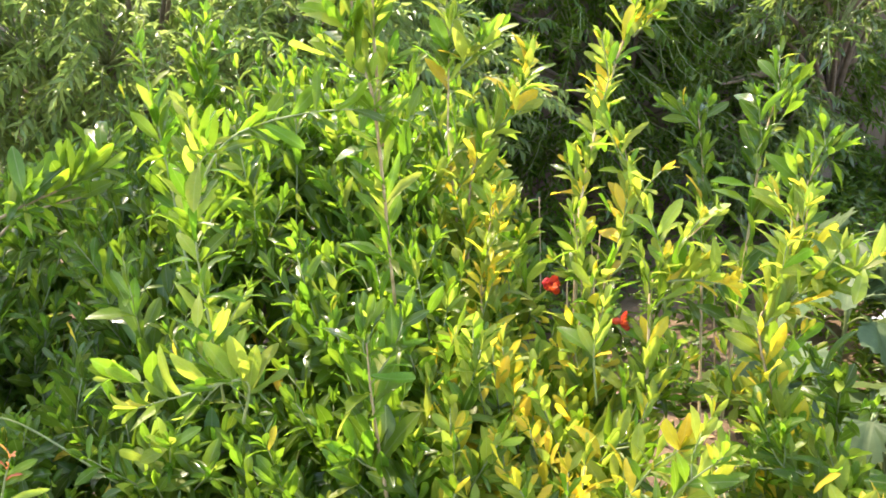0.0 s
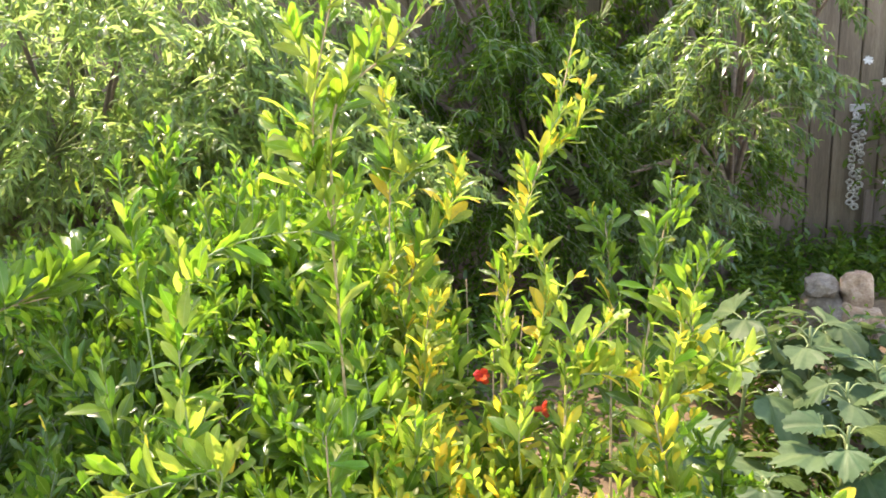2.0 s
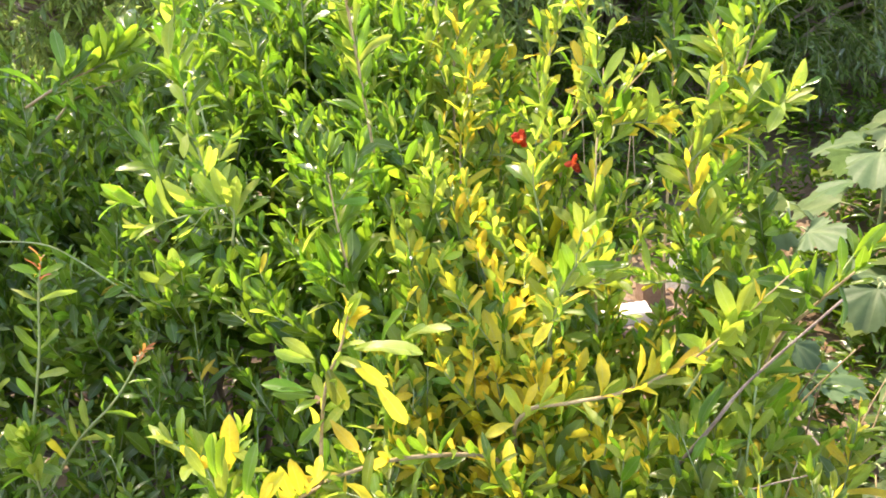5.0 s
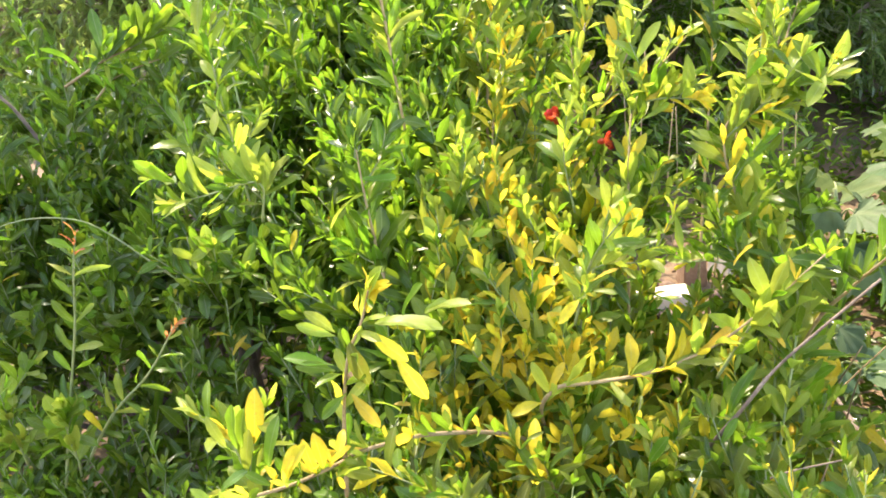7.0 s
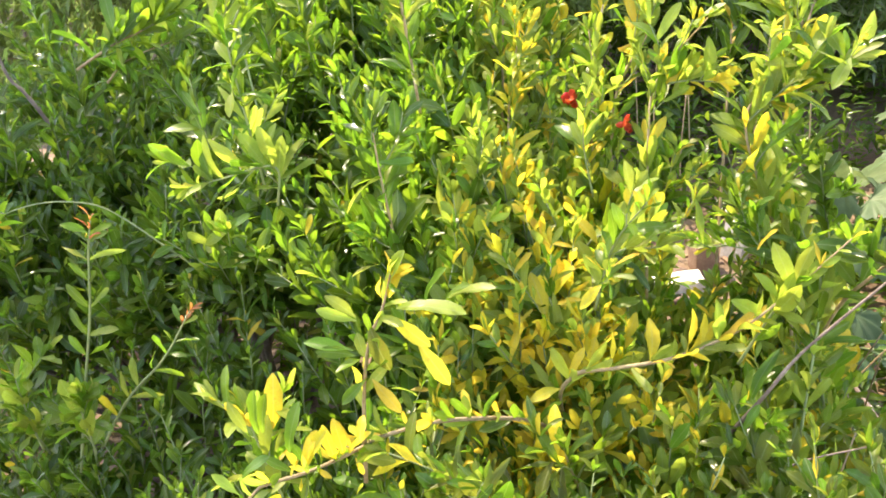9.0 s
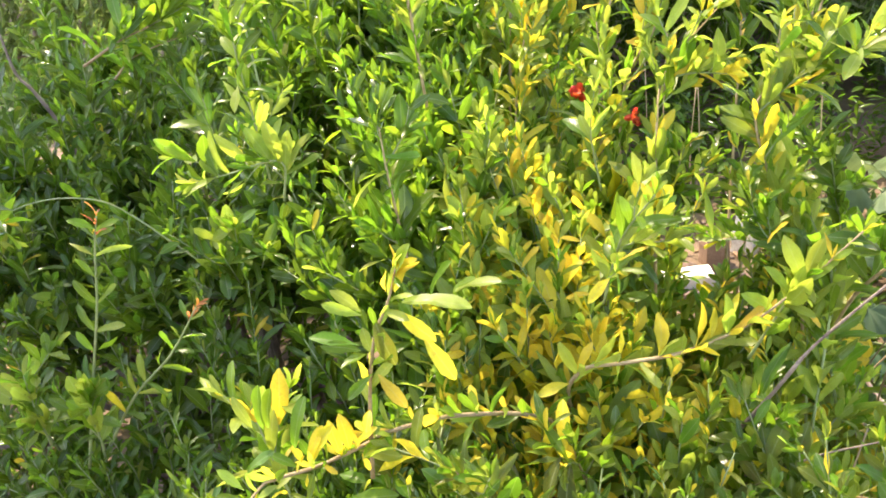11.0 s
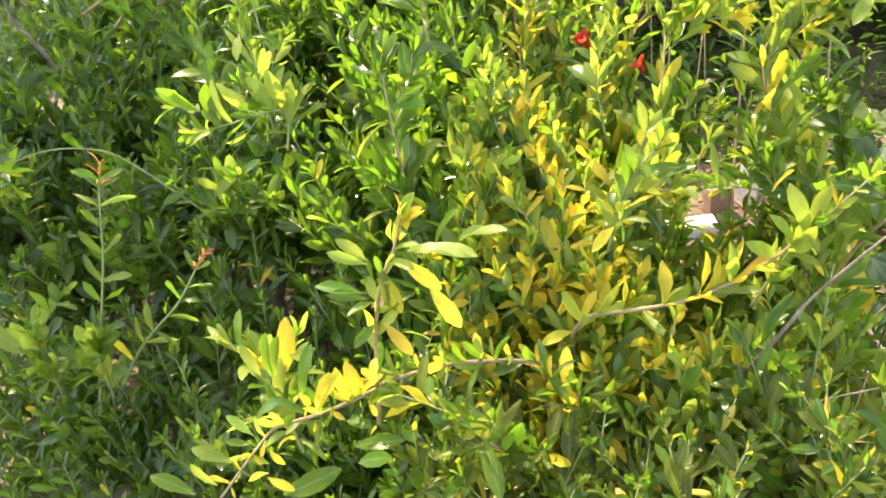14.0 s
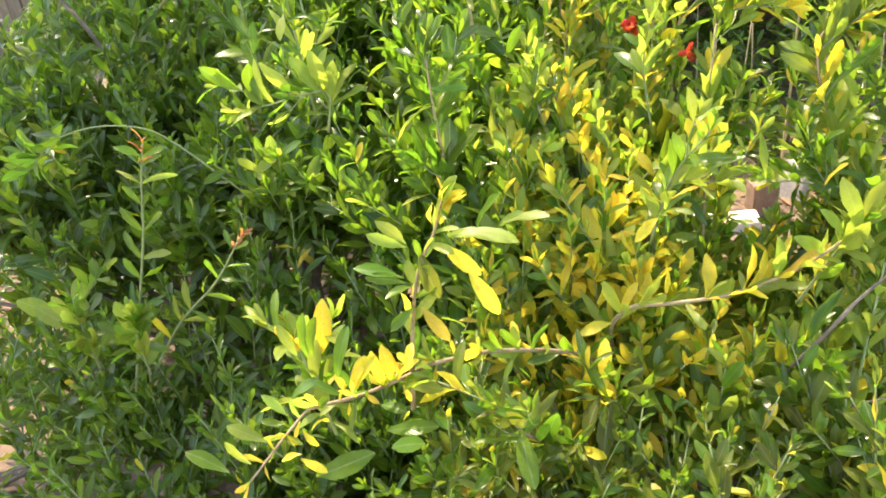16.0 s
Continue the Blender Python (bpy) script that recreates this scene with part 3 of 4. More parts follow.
branch(middle, [(-0.26, 1.0, 0.85), (-0.25, 0.97, 1.10), (-0.208, 0.93, 1.21)], (5, 1.5, 0, 1), r=0.002, size=0.046, start=0.1)
branch(middle, [(-0.05, 1.0, 0.7), (-0.055, 0.99, 0.85), (-0.054, 0.985, 0.94)], GREEN, size=0.060)
branch(middle, [(-0.22, 0.96, 0.84), (-0.206, 0.95, 0.906), (-0.28, 0.92, 0.90), (-0.324, 0.9, 0.895)], (3, 3, 0.1, 0.5), r=0.0024, size=0.055, rounded=0.15, cluster=0.5, up=0.9)
# shoots of the left shrub
paired_shoot(left, [(-0.62, 0.80, 0.42), (-0.545, 0.80, 0.60), (-0.487, 0.80, 0.735), (-0.455, 0.80, 0.83), (-0.432, 0.80, 0.885)], 8, 0.056, (4, 1.5, 0, 1.5))
paired_shoot(left, [(-0.60, 0.84, 0.44), (-0.50, 0.83, 0.555), (-0.395, 0.82, 0.645), (-0.325, 0.82, 0.728)], 7, 0.048, (4, 2, 0.2, 1))
branch(left, [(-0.417, 1.05, 0.651), (-0.464, 1.0, 0.743), (-0.529, 0.98, 0.816), (-0.561, 0.95, 0.855), (-0.642, 0.93, 0.866), (-0.72, 0.9, 0.85), (-0.82, 0.88, 0.80)], GREEN, start=0.75, step=0.05, cluster=0.0, r=0.0019)
branch(left, [(-0.74, 1.22, 1.03), (-0.666, 1.25, 1.066), (-0.606, 1.3, 1.09), (-0.538, 1.35, 1.145)], GREEN, size=0.062, up=0.8, step=0.018)
branch(left, [(-0.86, 1.44, 0.96), (-0.788, 1.44, 1.007), (-0.62, 1.44, 1.046)], GREEN, size=0.060, up=0.8)
branch(left, [(-0.42, 1.03, 0.66), (-0.40, 1.02, 0.72), (-0.382, 1.01, 0.78)], (5, 3, 0, 0), rounded=0.8, size=0.055, r=0.002)
branch(left, [(-0.55, 0.78, 0.48), (-0.53, 0.76, 0.56), (-0.514, 0.75, 0.62)], (5, 3, 0, 0), rounded=0.9, size=0.055, r=0.002)
branch(left, [(-0.66, 0.78, 0.48), (-0.64, 0.76, 0.57), (-0.625, 0.75, 0.64)], (5, 3, 0, 0), rounded=0.9, size=0.055, r=0.002)
lay = random.Random(18)
for k in range(16):
    x, y = lay.uniform(-0.62, -0.12), lay.uniform(1.35, 1.95)
    z = 1.10 + 0.10 * (y - 1.35) + lay.uniform(0.03, 0.2)
    dx, dy = lay.uniform(-0.06, 0.06), lay.uniform(-0.05, 0.05)
    branch(left, [(x - dx, y - dy, z - 0.42), (x - dx * 0.4, y, z - 0.18), (x, y, z)], GREEN if k % 3 else (4, 1.6, 0.05, 0.5), r=0.0024, size=0.05, start=0.3, laterals=k % 4 == 0)
# shoots of the yellowing shrub
branch(golden, [(0.21, 1.3, 0.6), (0.223, 1.35, 0.929), (0.247, 1.45, 1.057), (0.299, 1.6, 1.188), (0.367, 1.72, 1.342), (0.421, 1.8, 1.523)], LIMEY, r=0.004, start=0.3, step=0.026, size=0.046)
branch(golden, [(0.345, 1.68, 1.25), (0.368, 1.68, 1.272), (0.42, 1.70, 1.33), (0.453, 1.72, 1.376)], LIMEY, r=0.002, size=0.046)
branch(golden, [(0.06, 1.30, 0.55), (0.063, 1.32, 0.786), (0.065, 1.38, 0.9), (0.09, 1.41, 1.01)], (0.5, 4, 4, 0), start=0.3, size=0.052, cluster=0.5)
branch(golden, [(0.2, 1.26, 0.5), (0.205, 1.28, 0.756), (0.229, 1.3, 0.859), (0.219, 1.35, 1.0)], LIMEY, start=0.3, size=0.046)
branch(golden, [(0.25, 1.25, 0.6), (0.261, 1.3, 0.881), (0.316, 1.37, 0.987), (0.305, 1.42, 1.1)], LIMEY, start=0.35, size=0.052, cluster=0.5)
branch(golden, [(0.31, 1.15, 0.5), (0.321, 1.2, 0.837), (0.338, 1.25, 0.931), (0.414, 1.24, 1.02)], LIMEY, start=0.4, size=0.050, step=0.028)
branch(golden, [(0.335, 1.24, 0.92), (0.38, 1.22, 0.93), (0.427, 1.2, 0.93)], (1, 4, 2, 0), r=0.002, size=0.052)
branch(golden, [(0.54, 1.10, 0.4), (0.525, 1.12, 0.65), (0.465, 1.15, 0.877), (0.535, 1.22, 0.948), (0.55, 1.25, 1.04)], LIMEY, start=0.4, size=0.05, cluster=0.7)
branch(golden, [(0.53, 1.2, 0.90), (0.57, 1.2, 0.922), (0.605, 1.2, 0.945)], LIMEY, r=0.0022, size=0.055)
branch(golden, [(0.44, 1.3, 0.5), (0.52, 1.45, 0.955), (0.55, 1.5, 1.093), (0.589, 1.55, 1.175)], DARK, start=0.4, size=0.055)
branch(golden, [(0.42, 1.3, 0.5), (0.458, 1.55, 0.987), (0.454, 1.6, 1.122)], DARK, start=0.4, size=0.052)
branch(golden, [(0.46, 1.2, 0.5), (0.565, 1.35, 0.975), (0.623, 1.4, 1.08)], GREEN, start=0.45, size=0.055)
branch(golden, [(0.465, 1.152, 0.876), (0.50, 1.17, 0.905), (0.549, 1.2, 0.93), (0.624, 1.24, 0.945)], LIMEY, r=0.0024, size=0.052, start=0.05)
low_arm = branch(golden, [(0.27, 1.0, 0.30), (0.20, 0.84, 0.54), (0.11, 0.72, 0.635), (0.034, 0.65, 0.655), (0.018, 0.62, 0.659), (-0.011, 0.555, 0.676), (-0.028, 0.494, 0.705), (-0.036, 0.471, 0.708), (-0.061, 0.40, 0.681)], (3, 2.5, 3.5, 0), r=0.0036, laterals=False, size=0.036, start=0.3, step=0.024, cluster=0.5, rounded=0.2)
big_leaves(low_arm, [
    ((-0.047, 0.423, 0.714), (-0.08, 0.415, 0.739), 2, 1), ((-0.056, 0.403, 0.702), (-0.076, 0.395, 0.728), 0, 1), ((-0.056, 0.372, 0.719), (-0.086, 0.364, 0.75), 2, 0),
    ((-0.055, 0.494, 0.603), (0.009, 0.486, 0.64), 2, 0), ((-0.049, 0.474, 0.654), (-0.072, 0.466, 0.655), 2, 2), ((-0.051, 0.472, 0.649), (-0.021, 0.464, 0.645), 2, 2),
    ((-0.04, 0.474, 0.689), (-0.025, 0.466, 0.673), 2, 2), ((-0.016, 0.532, 0.697), (-0.009, 0.524, 0.723), 2, 2), ((-0.014, 0.542, 0.689), (0.002, 0.534, 0.733), 2, 2),
    ((-0.013, 0.545, 0.687), (0.015, 0.537, 0.744), 0, 2), ((-0.009, 0.559, 0.676), (0.008, 0.551, 0.67), 2, 2), ((-0.017, 0.538, 0.678), (-0.02, 0.53, 0.654), 2, 2),
    ((-0.018, 0.528, 0.693), (-0.045, 0.52, 0.716), 0, 0), ((-0.013, 0.521, 0.725), (0.0, 0.513, 0.781), 2, 0), ((0.005, 0.593, 0.668), (-0.003, 0.585, 0.686), 2, 2),
    ((0.007, 0.596, 0.666), (0.013, 0.588, 0.711), 2, 2), ((0.01, 0.603, 0.663), (0.031, 0.595, 0.7), 2, 2), ((0.012, 0.61, 0.656), (0.065, 0.602, 0.661), 0, 1),
    ((0.012, 0.613, 0.65), (0.023, 0.605, 0.632), 2, 2), ((-0.006, 0.583, 0.641), (0.03, 0.575, 0.647), 4, 0), ((-0.01, 0.593, 0.593), (0.046, 0.585, 0.617), 2, 0),
    ((-0.014, 0.6, 0.56), (0.032, 0.592, 0.586), 4, 0), ((-0.037, 0.454, 0.723), (-0.055, 0.446, 0.752), 0, 1), ((-0.039, 0.45, 0.716), (-0.064, 0.442, 0.722), 0, 0),
    ((-0.03, 0.457, 0.743), (-0.005, 0.449, 0.775), 2, 0), ((-0.015, 0.464, 0.793), (-0.022, 0.456, 0.826), 2, 1), ((-0.013, 0.477, 0.782), (-0.01, 0.469, 0.834), 0, 0),
    ((-0.012, 0.484, 0.778), (-0.002, 0.476, 0.827), 0, 0)])
branch(golden, [(0.25, 1.0, 0.30), (0.21, 0.88, 0.54), (0.24, 0.825, 0.638), (0.299, 0.83, 0.65), (0.371, 0.85, 0.657), (0.45, 0.88, 0.683), (0.513, 0.9, 0.73), (0.577, 0.9, 0.80)], (1, 4, 3, 0), r=0.0036, laterals=False, size=0.045, start=0.28, step=0.024, cluster=0.7, rounded=0.12)
upright = branch(golden, [(0.01, 0.63, 0.60), (0.035, 0.62, 0.729), (0.065, 0.6, 0.817), (0.088, 0.6, 0.86), (0.105, 0.595, 0.90)], (4, 3, 1.5, 0), r=0.003, laterals=False, size=0.042, start=0.1, step=0.034, cluster=0.3)
big_leaves(upright, [
    ((0.095, 0.60, 0.873), (0.117, 0.585, 0.932), 0, 1), ((0.088, 0.60, 0.871), (0.094, 0.585, 0.905), 0, 2), ((0.097, 0.60, 0.871), (0.113, 0.585, 0.905), 2, 2),
    ((0.103, 0.60, 0.859), (0.170, 0.585, 0.881), 2, 1), ((0.160, 0.60, 0.871), (0.201, 0.585, 0.903), 2, 1), ((0.160, 0.60, 0.871), (0.178, 0.585, 0.898), 2, 0),
    ((0.136, 0.60, 0.868), (0.160, 0.585, 0.916), 0, 0), ((0.095, 0.60, 0.850), (0.134, 0.582, 0.826), 2, 2), ((0.120, 0.60, 0.820), (0.154, 0.582, 0.780), 2, 2),
    ((0.055, 0.60, 0.843), (0.018, 0.585, 0.861), 0, 1), ((0.055, 0.60, 0.847), (0.042, 0.585, 0.880), 2, 1), ((0.068, 0.60, 0.842), (0.086, 0.580, 0.792), 2, 5),
    ((0.045, 0.60, 0.806), (-0.004, 0.585, 0.826), 0, 0), ((0.046, 0.60, 0.799), (0.018, 0.580, 0.822), 2, 0), ((0.081, 0.60, 0.848), (0.114, 0.580, 0.855), 0, 1),
    ((0.060, 0.60, 0.770), (0.092, 0.580, 0.745), 2, 2), ((0.050, 0.61, 0.765), (0.020, 0.590, 0.740), 0, 0)])
branch(golden, [(0.515, 1.2, 0.30), (0.587, 1.1, 0.58), (0.625, 1.0, 0.705), (0.66, 0.93, 0.79)], GREEN, r=0.0045, start=0.7, step=0.04)
branch(golden, [(0.60, 1.18, 0.6), (0.58, 1.15, 0.73), (0.563, 1.1, 0.825)], DARK, size=0.052, r=0.0022)
branch(golden, [(0.27, 0.86, 0.72), (0.301, 0.83, 0.823), (0.346, 0.8, 0.893)], (3, 4, 1.2, 0), r=0.0022, size=0.046)
branch(golden, [(-0.095, 0.61, 0.56), (-0.101, 0.6, 0.639), (-0.113, 0.6, 0.714)], MIXED, r=0.0022, size=0.055)
branch(golden, [(0.48, 1.18, 0.55), (0.50, 1.18, 0.64), (0.508, 1.176, 0.72)], (0, 4, 3, 0), r=0.0018, size=0.050, step=0.05, cluster=0.0, start=0.6)


branch(golden, [(0.24, 1.12, 0.78), (0.235, 1.09, 0.88), (0.247, 1.07, 0.95)], (2, 4, 1, 0), r=0.002, size=0.046, start=0.5, laterals=False)

# single yellow and lime leaves that stand out from the rest
clump = branch(golden, [(0.25, 1.0, 0.66), (0.29, 0.97, 0.76), (0.328, 0.95, 0.81)], (2, 3, 2, 0), r=0.0022, size=0.04, start=0.4, laterals=False)
big_leaves(clump, [((0.328, 0.95, 0.81), (0.305, 0.935, 0.855), 4, 2), ((0.328, 0.95, 0.81), (0.338, 0.935, 0.862), 4, 2), ((0.328, 0.95, 0.81), (0.362, 0.94, 0.848), 5, 2), ((0.322, 0.95, 0.80), (0.348, 0.93, 0.79), 4, 1)])
spray = branch(golden, [(0.45, 0.93, 0.60), (0.49, 0.91, 0.69), (0.515, 0.90, 0.735)], (1.5, 4, 1, 0), r=0.0024, size=0.048, start=0.3, laterals=False, cluster=0.7)
big_leaves(spray, [((0.512, 0.90, 0.732), (0.498, 0.885, 0.79), 2, 1), ((0.515, 0.90, 0.735), (0.526, 0.885, 0.795), 0, 1), ((0.515, 0.90, 0.73), (0.55, 0.89, 0.775), 2, 1), ((0.50, 0.90, 0.715), (0.472, 0.89, 0.758), 0, 1),
                   ((0.505, 0.90, 0.70), (0.535, 0.88, 0.69), 2, 2), ((0.47, 0.90, 0.785), (0.487, 0.89, 0.822), 0, 2)])
low_left = branch(left, [(-0.60, 0.82, 0.42), (-0.56, 0.79, 0.52), (-0.535, 0.76, 0.587)], (4, 2, 0, 1), r=0.0022, size=0.045, start=0.4, laterals=False)
big_leaves(low_left, [((-0.533, 0.76, 0.587), (-0.537, 0.745, 0.640), 4, 1), ((-0.529, 0.76, 0.587), (-0.505, 0.745, 0.642), 5, 1), ((-0.57, 0.78, 0.55), (-0.600, 0.755, 0.59), 0, 0), ((-0.50, 0.77, 0.60), (-0.451, 0.745, 0.633), 5, 0)])
low_edge = branch(left, [(-0.72, 0.84, 0.42), (-0.67, 0.78, 0.53), (-0.65, 0.76, 0.595)], (4, 2, 0, 1), r=0.0022, size=0.045, start=0.4, laterals=False)
big_leaves(low_edge, [((-0.65, 0.76, 0.59), (-0.668, 0.745, 0.640), 4, 1), ((-0.65, 0.76, 0.59), (-0.630, 0.745, 0.635), 5, 1), ((-0.67, 0.77, 0.57), (-0.722, 0.75, 0.615), 4, 1), ((-0.70, 0.78, 0.58), (-0.755, 0.76, 0.628), 5, 1)])
mid_left = branch(left, [(-0.42, 1.05, 0.62), (-0.37, 1.02, 0.72), (-0.348, 1.0, 0.78)], (4, 2, 0, 0), r=0.002, size=0.045, start=0.5, laterals=False)
big_leaves(mid_left, [((-0.348, 1.0, 0.78), (-0.390, 0.985, 0.766), 4, 1), ((-0.348, 1.0, 0.782), (-0.372, 0.98, 0.808), 5, 1), ((-0.345, 1.0, 0.78), (-0.309, 0.985, 0.815), 2, 0), ((-0.345, 1.0, 0.77), (-0.305, 0.985, 0.782), 0, 0)])
# a bare grey branch leaning out of the hedge, and pale stems low in the yellowing shrub
for owner, points, r, material in ((left, [(-0.98, 1.45, 0.5), (-1.09, 1.5, 0.80), (-1.15, 1.5, 0.935), (-1.187, 1.5, 0.985), (-1.195, 1.5, 1.09)], 0.006, BARK),
                                   (golden, [(0.40, 0.90, 0.45), (0.474, 0.84, 0.603), (0.512, 0.84, 0.664), (0.552, 0.84, 0.712), (0.63, 0.85, 0.79)], 0.003, BARK),
                                   (golden, [(0.40, 0.92, 0.40), (0.475, 0.84, 0.482), (0.532, 0.84, 0.514), (0.60, 0.84, 0.54)], 0.0022, BARK)):
    bare = Tubes()
    bare.add(curve_points(points, 16), r, r * 0.5, 7, 0.12)
    bare.build("bare_branch", material, owner)
# a withered, curled leaf tuft hanging among the shoots
withered = Leaves()
for k in range(7):
    withered.add((-0.408 + 0.005 * k, 0.93, 0.655 - 0.009 * k), (*rng.normal(0, 0.6, 2), -0.8), unit(np.array((0, -0.8, 0.6)) + rng.normal(0, 0.3, 3)), rng.uniform(0.03, 0.046), int(rng.integers(0, 6)), 0)
withered.singly("withered_leaf", POM_SHAPES, [LEAF_DRY], left, STORE)

# ---- red flowers ----
def pomegranate_flower(shrub, place, way, petals=6, scale=1.0):
    """A leathery calyx with pointed lobes and crumpled petals."""
    m = Matrix.Translation(place) @ Vector(way).to_track_quat("Z", "Y").to_matrix().to_4x4() @ Matrix.Scale(scale, 4)
    bm = bmesh.new()
    rings = [(0.0, 0.003), (0.006, 0.007), (0.013, 0.008), (0.018, 0.0065), (0.024, 0.009)]
    loops = [[bm.verts.new((r * math.cos(a), r * math.sin(a), z)) for a in np.linspace(0, 2 * math.pi, 12, endpoint=False)] for z, r in rings]
    for lo, hi in zip(loops, loops[1:]):
        for k in range(12):
            bm.faces.new((lo[k], lo[(k + 1) % 12], hi[(k + 1) % 12], hi[k]))
    for k in range(0, 12, 2):
        a = 2 * math.pi * (k + 1) / 12
        tip = bm.verts.new((0.017 * math.cos(a), 0.017 * math.sin(a), 0.034))
        bm.faces.new((loops[-1][k], loops[-1][(k + 1) % 12], tip))
        bm.faces.new((loops[-1][(k + 1) % 12], loops[-1][(k + 2) % 12], tip))
    bm.transform(m)
    flower = part("flower", bm, PETAL_RED, shrub, "red flower with crumpled petals", True)
    lay = random.Random(int(place[0] * 1000))
    for k in range(petals):
        bm = bmesh.new()
        grid = bmesh.ops.create_grid(bm, x_segments=5, y_segments=5, size=0.013)["verts"]
        for v in grid:
            v.co.z = 0.004 * math.sin(v.co.x * 700 + k) + 0.004 * math.cos(v.co.y * 600 + 2 * k)
            v.co.y += 0.012
            v.co.x *= 1.0 - 0.5 * abs(v.co.y - 0.012) / 0.013
        bm.transform(m @ pose(0, 0, 0.022, 0, 0, k * 60 + lay.uniform(-12, 12)) @ pose(0, 0, 0, 38 + lay.uniform(-14, 22)))
        me = bpy.data.meshes.new("petal")
        bm.to_mesh(me)
        bm.free()
        me.polygons.foreach_set("use_smooth", [True] * len(me.polygons))
        me.materials.append(PETAL_RED)
        petal = new("petal", me)
        petal.parent = flower


pomegranate_flower(golden, (0.19, 1.34, 0.868), (-0.2, -0.5, 0.6), 6, 0.85)
pomegranate_flower(golden, (0.27, 1.23, 0.862), (0.7, -0.3, 0.15), 4, 0.7)


# ---- peach trees ----
def peach_tree(place, crowns, label, seed, sprays=220, leaf=LEAF_PEACH):
    """Trunk, limbs and hanging sprays of narrow leaves. crowns: middle and radii of each mass of leaves."""
    global rng
    rng = np.random.default_rng(seed)
    tree = thing("peach_tree", place, label, "tree", "peach trees")
    foot = np.array(place, float)
    trunk, twigs, leaves = Tubes(), Tubes(), Leaves()
    fork = foot + (0.05, 0.0, 0.55)
    trunk.add(curve_points([foot - (0, 0, 0.05), foot + (0.03, 0.02, 0.3), fork], 9), 0.075, 0.055, 10, 0.05)
    ends = []
    for c, r, *thin in crowns:
        c, r = np.array(c), np.array(r)
        for i in range(7):
            end = c + r * rng.uniform(-0.7, 0.7, 3)
            # limbs of the added shading bough bow out to the left
            mid = fork * 0.5 + end * 0.5 + (-0.9 if thin else 0.0, 0, 0.12)
            line = curve_points([fork, mid, end], 10)
            wood = Tubes()
            wood.add(line, 0.02, 0.006, 6, 0.06)
            wood.build("limb", BARK, tree)
            ends += list(line[4:])
    ends = np.array(ends)
    share = np.array([np.prod(r) ** 0.67 * (thin[0] if thin else 1.0) for _, r, *thin in crowns])
    for (c, r, *_), n in zip(crowns, (sprays * share / share.sum()).astype(int)):
        for i in range(n):
            d = unit(rng.normal(0, 1, 3))
            at = np.array(c) + d * np.array(r) * rng.uniform(0.35, 1.0) ** 0.5
            if at[2] < 0.25:
                continue
            foot_ = ends[np.argmin(np.linalg.norm(ends - at, axis=1))]
            tip = at + (*(0.17 * d[:2]), -0.09)
            line = curve_points([foot_, foot_ * 0.45 + at * 0.55 + (0, 0, 0.05), at, tip], 9)
            twigs.add(line, 0.005, 0.0016, 3)
            across = unit(np.cross(unit(tip - at), (0, 0, 1.0)))
            for q, s in enumerate(np.linspace(0.35, 1.0, 38)):
                p = np.array([np.interp(s, np.linspace(0, 1, 9), line[:, k]) for k in range(3)])
                side = unit(across * (1 if q % 2 else -1) + rng.normal(0, 0.6, 3) * (1, 1, 0.4))
                way = unit(side * rng.uniform(0.5, 1.0) + unit(tip - at) * 0.4 + np.array((0, 0, rng.uniform(-0.65, 0.5))))
                face = unit(np.array((0, 0, 1.0)) + side * 0.5 + rng.normal(0, 0.35, 3))
                leaves.add(p, way, face, rng.uniform(0.042, 0.075), int(rng.integers(0, 3)), 0)
    trunk.build("trunk", BARK, tree)
    twigs.build("twig_growth", TWIG_GREEN, tree)["kind"] = "stuff"
    fore, rest = leaves.divide(110)
    crown = rest.joined("crown", PEACH, [leaf], tree)
    crown.matrix_parent_inverse = tree.matrix_basis.inverted()
    fore.singly("leaf", PEACH, [leaf], crown, {})
    return tree


# the bough at z 2.4 is added out of view to shade the left shrub
peach_tree((-1.7, 3.7, 0), [((-1.35, 3.1, 1.4), (0.9, 0.45, 0.6)), ((-0.7, 3.35, 1.2), (0.5, 0.45, 0.45)), ((-2.3, 3.2, 1.4), (0.7, 0.5, 0.65)), ((-1.0, 3.7, 0.95), (1.2, 0.4, 0.5)), ((-1.2, 4.1, 1.5), (1.1, 0.35, 0.6)), ((-1.6, 2.08, 2.4), (0.5, 0.85, 0.25), 1.6), ((-2.4, 3.2, 0.65), (0.7, 0.35, 0.55))],
           "peach tree with drooping narrow leaves in sun", 31, 1700, LEAF_PEACH_SUNLIT)
# both crowns above z 2.3 are added, unseen, to keep this tree dark
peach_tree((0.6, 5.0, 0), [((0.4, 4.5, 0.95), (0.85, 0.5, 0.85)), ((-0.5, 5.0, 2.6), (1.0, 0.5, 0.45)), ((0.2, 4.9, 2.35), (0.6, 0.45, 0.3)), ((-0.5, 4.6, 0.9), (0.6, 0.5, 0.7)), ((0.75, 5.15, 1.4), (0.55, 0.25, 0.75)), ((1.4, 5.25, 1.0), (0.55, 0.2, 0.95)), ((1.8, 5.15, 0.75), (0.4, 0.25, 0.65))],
           # deep green instead of leaf_peach: the tree's shade is put into its leaf colour
           "peach tree with drooping leaves coloured dark for shade", 32, 1650, LEAF_DEEP_SHADE)
